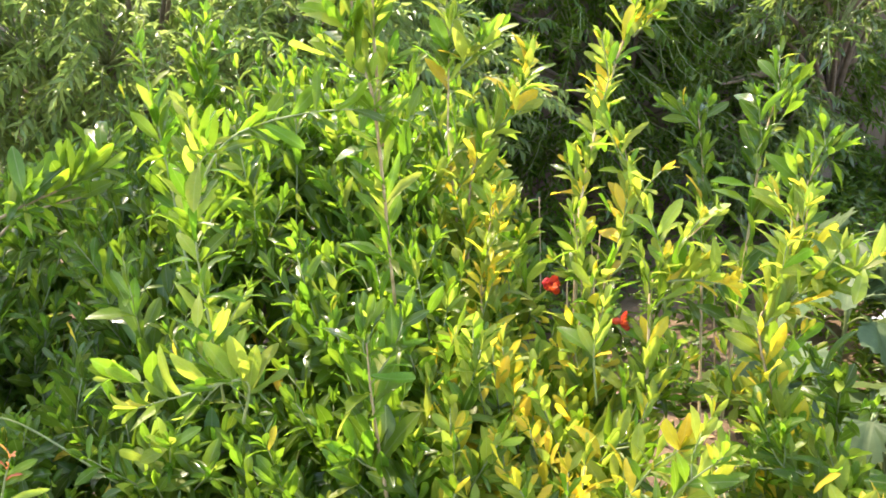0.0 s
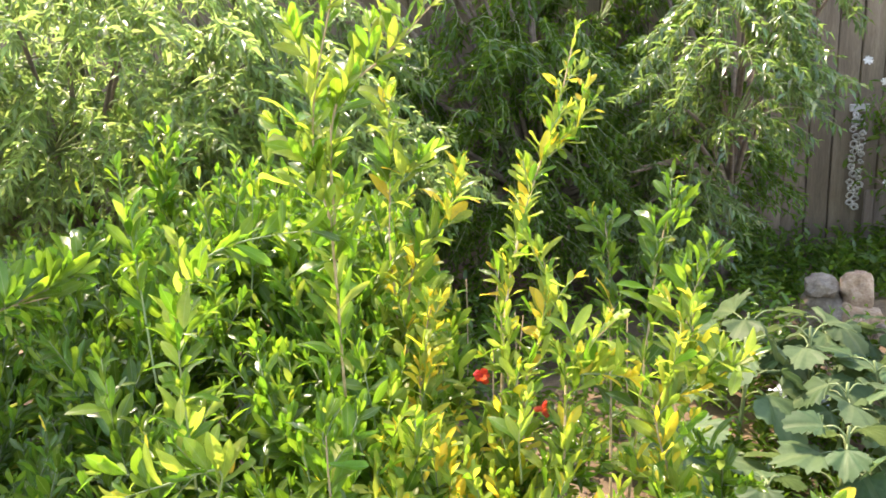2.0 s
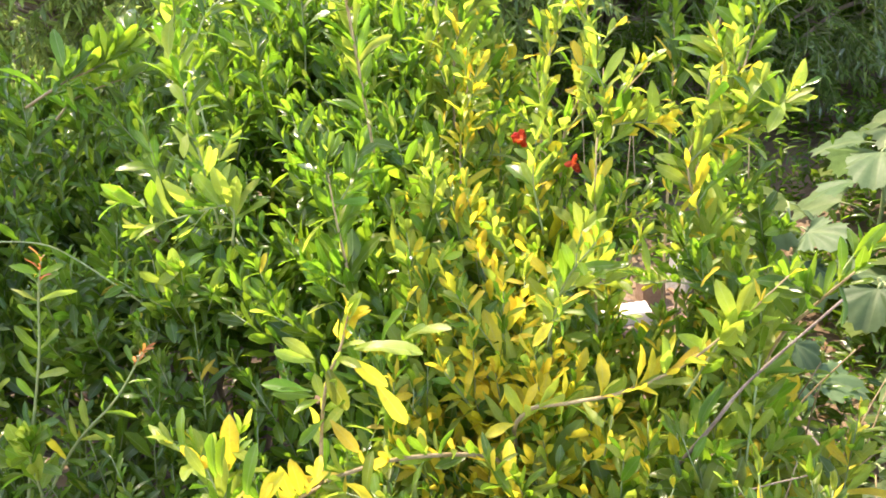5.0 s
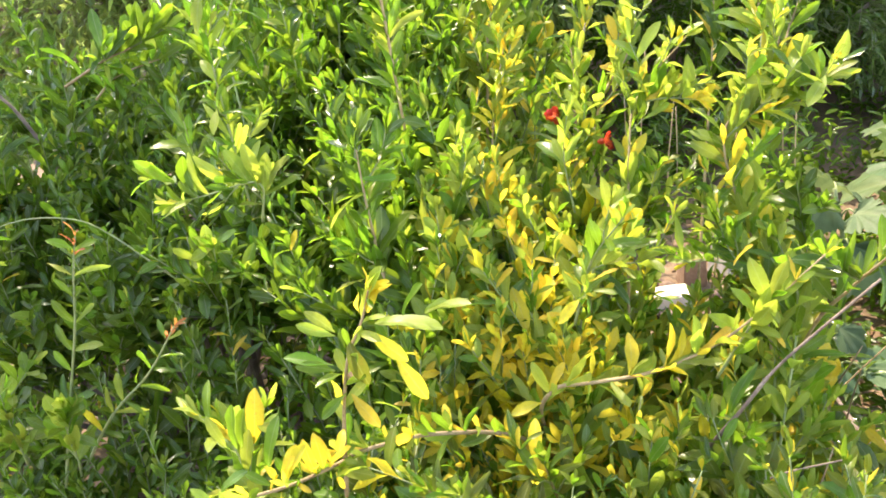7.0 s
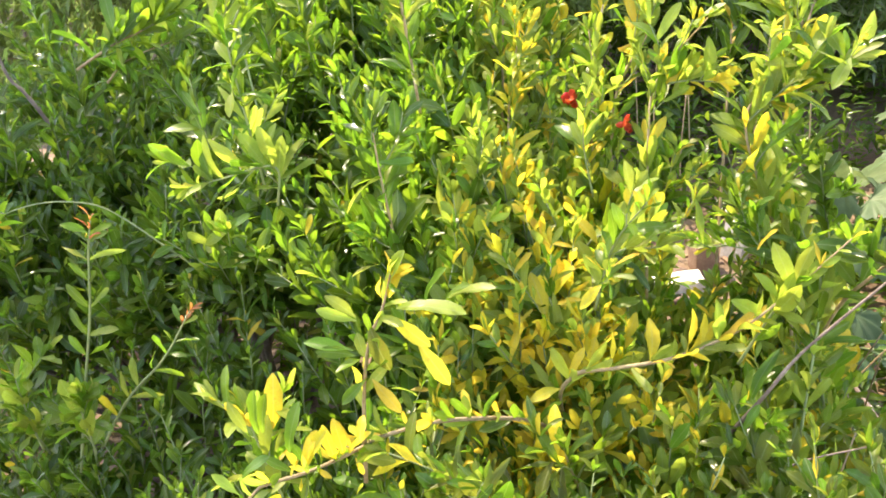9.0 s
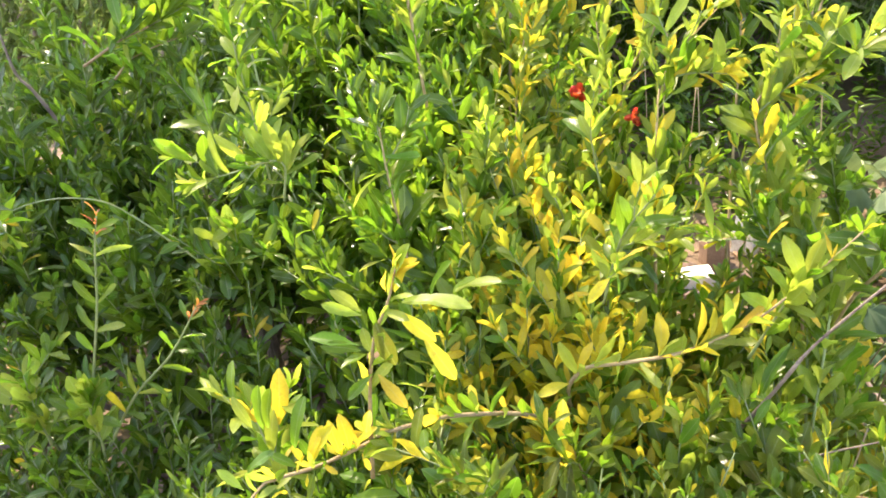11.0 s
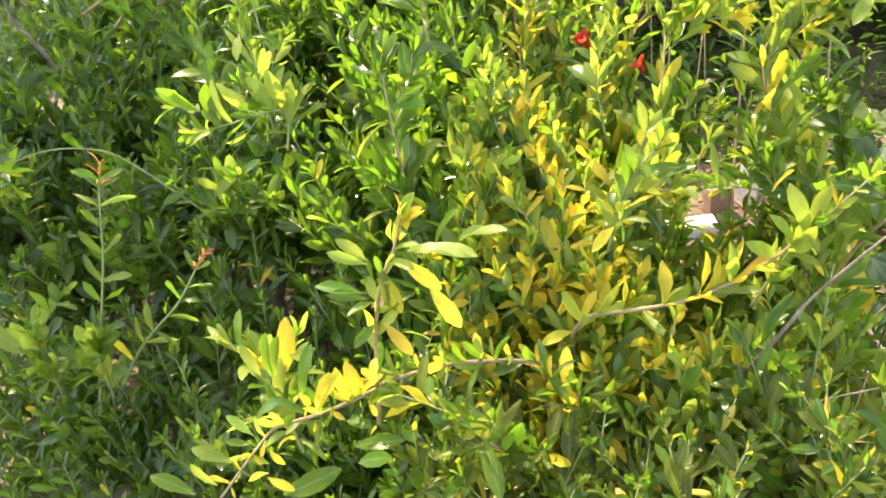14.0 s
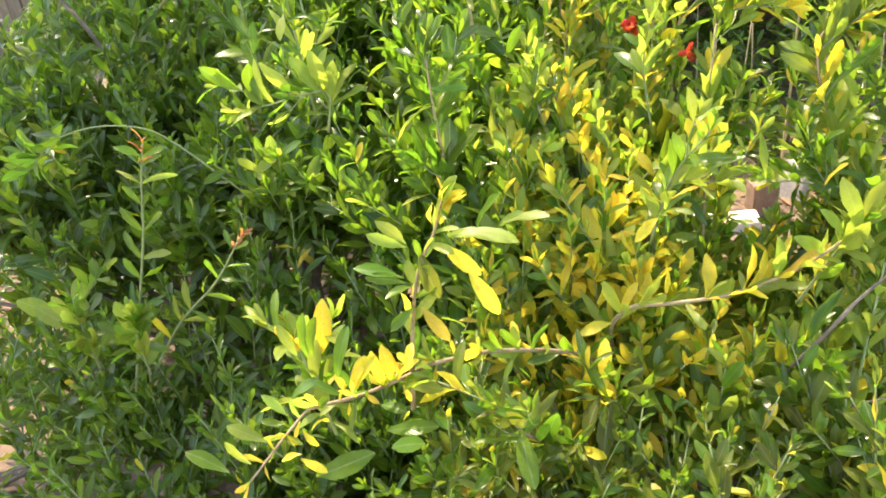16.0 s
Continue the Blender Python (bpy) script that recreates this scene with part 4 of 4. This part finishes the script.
# the crown at z 2.3 is added, unseen, to shade soil by the stones
peach_tree((1.75, 5.0, 0), [((1.45, 4.1, 1.35), (0.50, 0.35, 0.45)), ((1.2, 4.4, 0.6), (0.4, 0.35, 0.4)), ((1.95, 4.5, 1.9), (0.45, 0.35, 0.35)), ((1.6, 5.2, 2.3), (0.7, 0.35, 0.3))], "peach tree with glossy drooping leaves beside the wall", 33, 440)


# ---- broad pale-leaved plants ----
def broad_leaf(size, lobes, seed):
    """A wide leaf with pointed lobes and a folded, wavy blade, its stalk end at the origin, along +y."""
    lay = random.Random(seed)
    verts, faces = [(0, 0, 0)], []
    n, rings = 40, (0.35, 0.7, 1.0)
    lean = lay.uniform(-0.12, 0.12)
    tips = [lay.uniform(-0.05, 0.05) for k in range(n + 1)]
    for share in rings:
        for k in range(n + 1):
            a = radians(-150 + 300 * k / n)
            tooth = (0.05 if k % 2 else -0.03) + tips[k]
            r = 0.44 + 0.18 * math.cos(a) + share * (0.17 * abs(math.cos(lobes * a / 2)) ** 0.7 * (1.3 if abs(a) < 2 else 0.7) + tooth) - 0.04
            x, y = r * math.sin(a) * share + lean * share, 0.25 * share + r * math.cos(a) * share
            z = 0.24 * abs(x) - 0.30 * x * x + 0.045 * math.sin(lobes * a + seed) * share - 0.30 * max(0, y) ** 2 + 0.03 * math.sin(9 * a) * share * share
            verts.append((x * size, y * size, z * size))
    m = n + 1
    for k in range(n):
        faces.append((0, 2 + k, 1 + k))
        for ring in range(len(rings) - 1):
            u = 1 + ring * m + k
            faces.append((u, u + 1, u + m + 1, u + m))
    return verts, faces


BROAD = []
for k in range(4):
    v, f = broad_leaf(1.0, 5 if k % 2 else 3, k)
    me = bpy.data.meshes.new("leaf")
    me.from_pydata(v, [], f)
    me.polygons.foreach_set("use_smooth", [True] * len(me.polygons))
    layer = me.uv_layers.new(name="UVMap")
    for loop in me.loops:
        co = me.vertices[loop.vertex_index].co
        layer.data[loop.index].uv = (0.5 + co.x * 0.5, co.y)
    me.materials.append(LEAF_PALE)
    BROAD.append(me)


def broad_plant(place, height, count, size, seed):
    lay = random.Random(seed)
    plant = thing("broad_leaved_plant", place, "young plant with broad pale grey-green lobed leaves", "plant", "broad-leaved plants")
    t = Tubes()
    top = np.array(place) + (lay.uniform(-0.05, 0.05), lay.uniform(-0.05, 0.05), height)
    line = curve_points([np.array(place) - (0, 0, 0.02), (np.array(place) + top) / 2 + (0.02, 0.01, 0), top], 9)
    t.add(line, 0.009, 0.005, 7, 0.05)
    stem = t.build("stem", TWIG_GREEN, plant)
    for i in range(count):
        s = 0.35 + 0.65 * (i + 0.5) / count
        foot = line[min(8, int(s * 8))]
        a = i * 2.4 + lay.uniform(-0.3, 0.3)
        out = np.array((math.cos(a), math.sin(a), 0))
        reach = size * lay.uniform(0.5, 0.9) * (1.2 - 0.6 * s)
        end = foot + out * reach + (0, 0, reach * 0.5)
        st = Tubes()
        st.add(curve_points([foot, (foot + end) / 2 + (0, 0, 0.02), end], 6), 0.0035, 0.0025, 5)
        stalk = st.build("leaf_stalk", TWIG_GREEN, plant)
        ob = new("leaf", BROAD[lay.randrange(4)])
        ob.parent = stalk
        k = size * lay.uniform(0.75, 1.15) * (1.15 - 0.35 * s)
        ob.matrix_basis = Matrix.Translation(end) @ Matrix.Rotation(a - math.pi / 2, 4, 'Z') @ Matrix.Rotation(radians(lay.uniform(-38, 22)), 4, 'X') @ Matrix.Rotation(radians(lay.uniform(-40, 40)), 4, 'Y') @ Matrix.Scale(k, 4)
    return plant


for x, y, h, s, n in [(0.82, 2.33, 0.36, 0.15, 8), (1.10, 2.65, 0.46, 0.21, 9), (1.42, 2.85, 0.44, 0.19, 10), (1.25, 2.2, 0.34, 0.15, 10), (1.6, 2.4, 0.38, 0.16, 11), (1.85, 2.8, 0.36, 0.15, 12), (1.3, 3.15, 0.40, 0.20, 9),
                      (1.6, 3.2, 0.36, 0.16, 11), (1.45, 2.05, 0.30, 0.14, 11), (1.9, 3.2, 0.34, 0.15, 11), (1.75, 2.1, 0.30, 0.14, 11), (0.80, 1.32, 0.20, 0.10, 9), (0.98, 1.55, 0.24, 0.12, 10), (0.72, 1.75, 0.28, 0.12, 8),
                      (1.2, 1.7, 0.27, 0.13, 11), (1.02, 1.98, 0.28, 0.12, 9), (1.38, 2.5, 0.36, 0.15, 10), (1.65, 2.65, 0.35, 0.15, 11), (1.5, 1.75, 0.28, 0.13, 11), (1.95, 2.45, 0.32, 0.14, 11)]:
    broad_plant((x, y, 0), h, n, s * 0.95, 40 + int(100 * x + 37 * y))

# ---- stones, bricks ----
def stone(place, size, material, label, seed, name="stone"):
    lay = random.Random(seed)
    bm = bmesh.new()
    bmesh.ops.create_icosphere(bm, subdivisions=4, radius=1.0)
    off = Vector((seed * 3.1, 0, 0))
    for v in bm.verts:
        v.co *= 1 + 0.42 * noise.noise(v.co * 1.2 + off) + 0.20 * noise.noise(v.co * 3.1 + off) + 0.08 * noise.noise(v.co * 8 + off)
        v.co = Vector([max(-0.9, min(0.9, c)) for c in v.co])
        v.co = Vector((v.co.x * size[0], v.co.y * size[1], v.co.z * size[2]))
    bm.transform(pose(*place, lay.uniform(-8, 8), lay.uniform(-8, 8), lay.uniform(0, 180)))
    return tagged(part(name, bm, material, smooth=True), label, "stone", "stone pile")


stone((2.01, 4.04, 0.10), (0.13, 0.12, 0.125), STONE_GREY, "dark grey stone at the foot of the pile", 5)
stone((2.14, 3.93, 0.075), (0.12, 0.11, 0.10), STONE_BROWN, "rough reddish brown stone with pale patches in the pile", 2)
stone((2.125, 3.96, 0.235), (0.085, 0.085, 0.105), STONE_BROWN, "rounded tan stone on top of the pile", 3)
stone((1.975, 4.02, 0.245), (0.125, 0.09, 0.05), STONE_GREY, "pale grey flat stone on the pile", 4)
stone((2.25, 3.83, 0.035), (0.13, 0.09, 0.055), STONE_GREY, "bluish grey flat stone before the pile", 6)
stone((2.42, 3.80, 0.03), (0.09, 0.08, 0.05), STONE_BROWN, "small reddish stone beside the pile", 7)


def brick(place, turn, size, material, label, tilt=(0, 0)):
    bm = bmesh.new()
    bmesh.ops.create_cube(bm, size=1.0, matrix=Matrix.Diagonal((*size, 1)))
    bmesh.ops.subdivide_edges(bm, edges=bm.edges[:], cuts=3, use_grid_fill=True)
    for v in bm.verts:
        v.co += v.co.normalized() * 0.004 * noise.noise(v.co * 40 + Vector(place) * 9)
    edges = [e for e in bm.edges if e.is_manifold and e.calc_face_angle() > 1.0]
    bmesh.ops.bevel(bm, geom=edges, offset=0.004, segments=2, affect='EDGES')
    bm.transform(pose(*place, tilt[0], tilt[1], turn))
    return tagged(part("brick", bm, material), label, "brick", "loose bricks")


brick((0.30, 2.27, 0.04), 14, (0.19, 0.085, 0.06), BRICK_PALE, "pale flat brick lying on the soil")
brick((0.395, 2.47, 0.05), 20, (0.075, 0.085, 0.11), BRICK_PINK, "broken pinkish brick standing on end")
brick((0.50, 2.57, 0.06), 60, (0.05, 0.08, 0.13), BRICK_PALE, "pale brick leaning beside another", (0, 20))


# ---- things by the back wall ----
panel = thing("wall_panel", (3.25, 5.5, 0), "smooth grey-brown upright panel leaning on the board wall", "panel")
bm = bmesh.new()
bmesh.ops.create_cube(bm, size=1.0, matrix=pose(3.26, 5.5, 0.22, 3) @ Matrix.Diagonal((0.8, 0.03, 0.50, 1)))
bmesh.ops.bevel(bm, geom=bm.edges[:], offset=0.006, segments=2, affect='EDGES')
part("sheet", bm, PANEL, panel)
for k in range(3):
    bm = bmesh.new()
    bmesh.ops.create_cube(bm, size=1.0, matrix=pose(2.93 + 0.33 * k, 5.47, 0.22, 3) @ Matrix.Diagonal((0.03, 0.02, 0.48, 1)))
    bmesh.ops.bevel(bm, geom=bm.edges[:], offset=0.004, segments=1, affect='EDGES')
    part("batten", bm, PANEL, panel)

strip = thing("hanging_strip", (2.85, 5.54, 1.05), "pale perforated strip hanging on the board wall", "ornament")
lay = random.Random(3)
for k in range(26):
    t = Tubes()
    r = lay.uniform(0.012, 0.021)
    cx, cz = 2.81 + (0.023 if k % 2 else -0.023) + lay.uniform(-0.012, 0.012), 0.975 - k * 0.025 + lay.uniform(-0.006, 0.006)
    ring = [(cx + r * math.cos(a) * 1.15, 5.545 + 0.008 * math.sin(3 * a + k), cz + r * math.sin(a)) for a in np.linspace(0, 2 * math.pi, 11)]
    t.add(np.array(ring), lay.uniform(0.005, 0.010), lay.uniform(0.004, 0.008), 5, 0.6)
    t.build("link", TIN, strip)
bm = bmesh.new()
bmesh.ops.create_cube(bm, size=1.0, matrix=pose(2.81, 5.55, 1.02) @ Matrix.Diagonal((0.13, 0.02, 0.05, 1)))
bmesh.ops.bevel(bm, geom=bm.edges[:], offset=0.004, segments=1, affect='EDGES')
part("bracket", bm, TIN, strip)


def blossom(name, place, way, petals, size, material, parent, centre):
    """A flower of overlapping ray petals round a domed centre."""
    m = Matrix.Translation(place) @ Vector(way).to_track_quat("Z", "Y").to_matrix().to_4x4()
    bm = bmesh.new()
    bmesh.ops.create_uvsphere(bm, u_segments=10, v_segments=6, radius=size * 0.28)
    bmesh.ops.scale(bm, vec=(1, 1, 0.5), verts=bm.verts[:])
    bm.transform(m)
    head = part(name, bm, centre, parent, smooth=True)
    one = Leaves()
    mr = m.to_3x3()
    for k in range(petals):
        a = 2 * math.pi * k / petals
        way_ = mr @ Vector((math.cos(a), math.sin(a), 0.35 if k % 2 else 0.15))
        one.add(tuple(m.translation), tuple(way_), tuple(mr @ Vector((0, 0, 1))), size, k % 2, 0)
    one.singly("petal", ROUND, [material], head, STORE)
    return head


# a shrub with white blossom by the wall
rng = np.random.default_rng(61)
white = thing("blossoming_shrub", (3.1, 5.2, 0), "leafy shrub with white blossom before the board wall", "shrub")
lay = random.Random(61)
twigs, leaves = Tubes(), Leaves()
for k in range(38):
    tip = np.array((lay.uniform(2.6, 3.7), lay.uniform(4.95, 5.4), lay.uniform(0.65, 1.75)))
    foot = np.array((3.1 + lay.uniform(-0.1, 0.1), 5.2, 0.0))
    line = curve_points([foot, foot * 0.5 + tip * 0.5 + (0, 0, 0.15), tip], 9)
    twigs.add(line, 0.009, 0.002, 5)
    for q in range(80):
        p = line[1 + q % 8] + rng.normal(0, 0.055, 3)
        leaves.add(p, rng.normal(0, 1, 3) + (0, 0, -0.2), rng.normal(0, 0.5, 3) + (0, 0, 1), rng.uniform(0.045, 0.08), int(rng.integers(0, 3)), 0)
twigs.build("stem_growth", BARK, white)["kind"] = "stuff"
leaves.joined("foliage", WEED, [LEAF_DEEP_SHADE], white)
for p in ((2.834, 5.15, 1.382), (2.631, 5.1, 1.338), (3.028, 5.1, 1.347), (2.743, 5.1, 1.205), (3.086, 5.1, 1.136), (2.855, 5.2, 0.561), (3.131, 5.2, 0.681), (3.05, 5.15, 1.5), (2.95, 5.15, 1.27)):
    blossom("blossom", p, (lay.uniform(-0.3, 0.3), -0.8, 0.5), 13, 0.031, PETAL_WHITE, white, PETAL_WHITE)

# an orange flower on a tall stem
orange = thing("orange_flower", (2.22, 3.5, 0), "orange flower on a leafy green stem", "flower")
t = Tubes()
line = curve_points([(2.18, 3.5, -0.02), (2.2, 3.48, 0.15), (2.27, 3.45, 0.285)], 9)
t.add(line, 0.005, 0.0035, 6)
t.build("stem", TWIG_GREEN, orange)
blossom("flower_head", (2.27, 3.44, 0.29), (0.2, -0.6, 0.7), 14, 0.045, PETAL_ORANGE, orange, PETAL_ORANGE)
for k, (a, z) in enumerate(((0.4, 0.10), (2.6, 0.16), (4.4, 0.2), (5.6, 0.23))):
    ob = adopt(new("leaf", BROAD[k]), orange)
    ob.matrix_basis = pose(2.2, 3.48, z, 20, 0, math.degrees(a)) @ Matrix.Scale(0.1, 4)

# low weeds in the shade behind the shrubs, then patches added to darken soil
rng = np.random.default_rng(91)
weeds = thing("weeds", (1.0, 3.2, 0), "low dark green weeds, some added to darken the soil", "weeds", kind="stuff")
low = Leaves()
for k in range(1500):
    x, y = rng.uniform(-1.6, 2.6), rng.uniform(2.35, 4.7)
    if noise.noise(Vector((x * 1.6, y * 1.6, 9))) < -0.2 or math.hypot(x - 0.38, y - 2.35) < 0.35 or (x > 1.7 and 3.4 < y < 4.1):
        continue
    h = rng.uniform(0.03, 0.15) + (rng.uniform(0.05, 0.3) if 2.9 < y and x < 1.9 else 0)
    lean = rng.normal(0, 0.12, 2)
    for q in range(14):
        low.add((x + lean[0] * h * q / 14, y + lean[1] * h * q / 14, h * q / 14), (*rng.normal(0, 1, 2), rng.uniform(0.1, 1.2)), (*rng.normal(0, 0.5, 2), 1), rng.uniform(0.03, 0.07), int(rng.integers(0, 3)), 0 if rng.random() < 0.9 else 1)
# made-up growth that darkens sunlit soil left of the hedge
for k in range(620):
    x, y = rng.uniform(-2.6, -0.5), rng.uniform(0.8, 2.8)
    if math.hypot((x + 1.5) / 1.0, (y - 1.85) / 0.9) > 0.9 + 0.5 * noise.noise(Vector((x * 2.5, y * 2.5, 31))):
        continue
    h = rng.uniform(0.05, 0.28)
    for q in range(12):
        low.add((x, y, h * q / 12), (*rng.normal(0, 1, 2), rng.uniform(0.1, 1.2)), (*rng.normal(0, 0.5, 2), 1), rng.uniform(0.03, 0.06), int(rng.integers(0, 3)), 0)
# added dark growth in place of the shade at the wall foot
for k in range(420):
    x, y = rng.uniform(1.75, 3.7), rng.uniform(4.65, 5.45)
    h = rng.uniform(0.06, 0.34)
    for q in range(14):
        low.add((x, y, h * q / 14), (*rng.normal(0, 1, 2), rng.uniform(0.1, 1.2)), (*rng.normal(0, 0.5, 2), 1), rng.uniform(0.04, 0.08), int(rng.integers(0, 3)), 0)
# added dark growth in place of shade between the broad-leaved plants
for k in range(520):
    x, y = rng.uniform(0.5, 1.9), rng.uniform(1.35, 2.6)
    if math.hypot(x - 0.35, y - 2.3) < 0.32 or noise.noise(Vector((x * 2.2, y * 2.2, 14))) < -0.25:
        continue
    h = rng.uniform(0.04, 0.17)
    for q in range(12):
        low.add((x, y, h * q / 12), (*rng.normal(0, 1, 2), rng.uniform(0.1, 1.2)), (*rng.normal(0, 0.5, 2), 1), rng.uniform(0.03, 0.06), int(rng.integers(0, 3)), 0)
low.joined("weed_leaves", WEED, [LEAF_DEEP_SHADE, LEAF_GREEN], weeds)

# dry stalks standing in the shade
lay = random.Random(71)
for k in range(6):
    x, y, h = lay.uniform(0.12, 0.75), lay.uniform(2.5, 3.4), lay.uniform(0.45, 0.8)
    t = Tubes()
    t.add(curve_points([(x, y, -0.03), (x + lay.uniform(-0.02, 0.02), y, h * 0.5), (x + lay.uniform(-0.03, 0.03), y + 0.01, h)], 7), 0.0032, 0.002, 6, 0.1)
    tagged(t.build("dry_stalk", TWIG), "thin pale dry stalk standing in the soil", "stalk", "dry stalks")

# a crumpled piece of plastic under the broad leaves
bm = bmesh.new()
for v in bmesh.ops.create_grid(bm, x_segments=14, y_segments=14, size=0.13)["verts"]:
    v.co.z = 0.09 + 0.05 * noise.noise(v.co * 14) + 0.03 * noise.noise(v.co * 31) - 2.0 * (v.co.x ** 2 + v.co.y ** 2)
bmesh.ops.solidify(bm, geom=bm.faces[:], thickness=0.002)
bm.transform(pose(1.55, 3.05, 0.03, 10, -8, 30))
tagged(part("plastic_sheet", bm, PLASTIC, smooth=True), "crumpled pale blue plastic sheet on the soil", "plastic sheet")

# bare dead twigs low in the small shrub
lay = random.Random(77)
for k in range(26):
    x, y = lay.uniform(0.5, 0.85), lay.uniform(0.9, 1.5)
    a, reach = lay.uniform(0, 6.28), lay.uniform(0.12, 0.3)
    t = Tubes()
    end = (x + reach * math.cos(a), y + reach * math.sin(a) * 0.6, lay.uniform(0.2, 0.5))
    t.add(curve_points([(x, y, 0.0), ((x + end[0]) / 2 + lay.uniform(-0.03, 0.03), (y + end[1]) / 2, end[2] * 0.65), end], 8), 0.0028, 0.0012, 5, 0.12)
    t.build("dead_twig", TWIG, small, "bare pale dead twig")

# ---- litter on the soil ----
rng = np.random.default_rng(81)
litter = thing("leaf_litter", (0, 1.5, 0), "fallen dry brown leaves on the soil", "litter", kind="stuff")
fallen = Leaves()
for k in range(1500):
    x, y = rng.uniform(-2.2, 1.4), rng.uniform(0.3, 2.6)
    z = 0.035 * noise.noise(Vector((x * 1.7, y * 1.7, 0))) + 0.014 * noise.noise(Vector((x * 8, y * 8, 4.0))) + 0.008
    fallen.add((x, y, z), (*rng.normal(0, 1, 2), rng.normal(0, 0.15)), (*rng.normal(0, 0.3, 2), 1), rng.uniform(0.035, 0.07), int(rng.integers(0, 6)), 0)
fallen.joined("dry_leaves", POM_SHAPES, [LEAF_DRY], litter)

clods = thing("soil_clods", (0, 1.5, 0), "crumbled pinkish-brown clods on the soil", "clods", kind="stuff")
cv, cf = [], []
bm = bmesh.new()
bmesh.ops.create_icosphere(bm, subdivisions=1, radius=1.0)
ball_v, ball_f = [v.co.copy() for v in bm.verts], [[v.index for v in f.verts] for f in bm.faces]
bm.free()
for k in range(900):
    x, y = rng.uniform(-2.2, 1.6), rng.uniform(0.3, 2.9)
    r = 0.006 + 0.03 * rng.random() ** 3
    z = 0.035 * noise.noise(Vector((x * 1.7, y * 1.7, 0))) + 0.014 * noise.noise(Vector((x * 8, y * 8, 4.0))) + r * 0.4
    first = len(cv)
    for v in ball_v:
        q = v * (r * (1 + 0.5 * noise.noise(v * 1.3 + Vector((k, 0, 0)))))
        cv.append((x + q.x * 1.2, y + q.y, z + q.z * 0.75))
    cf += [[first + i for i in f] for f in ball_f]
mesh_object("clod_scatter", cv, cf, CLOD, clods)["kind"] = "stuff"
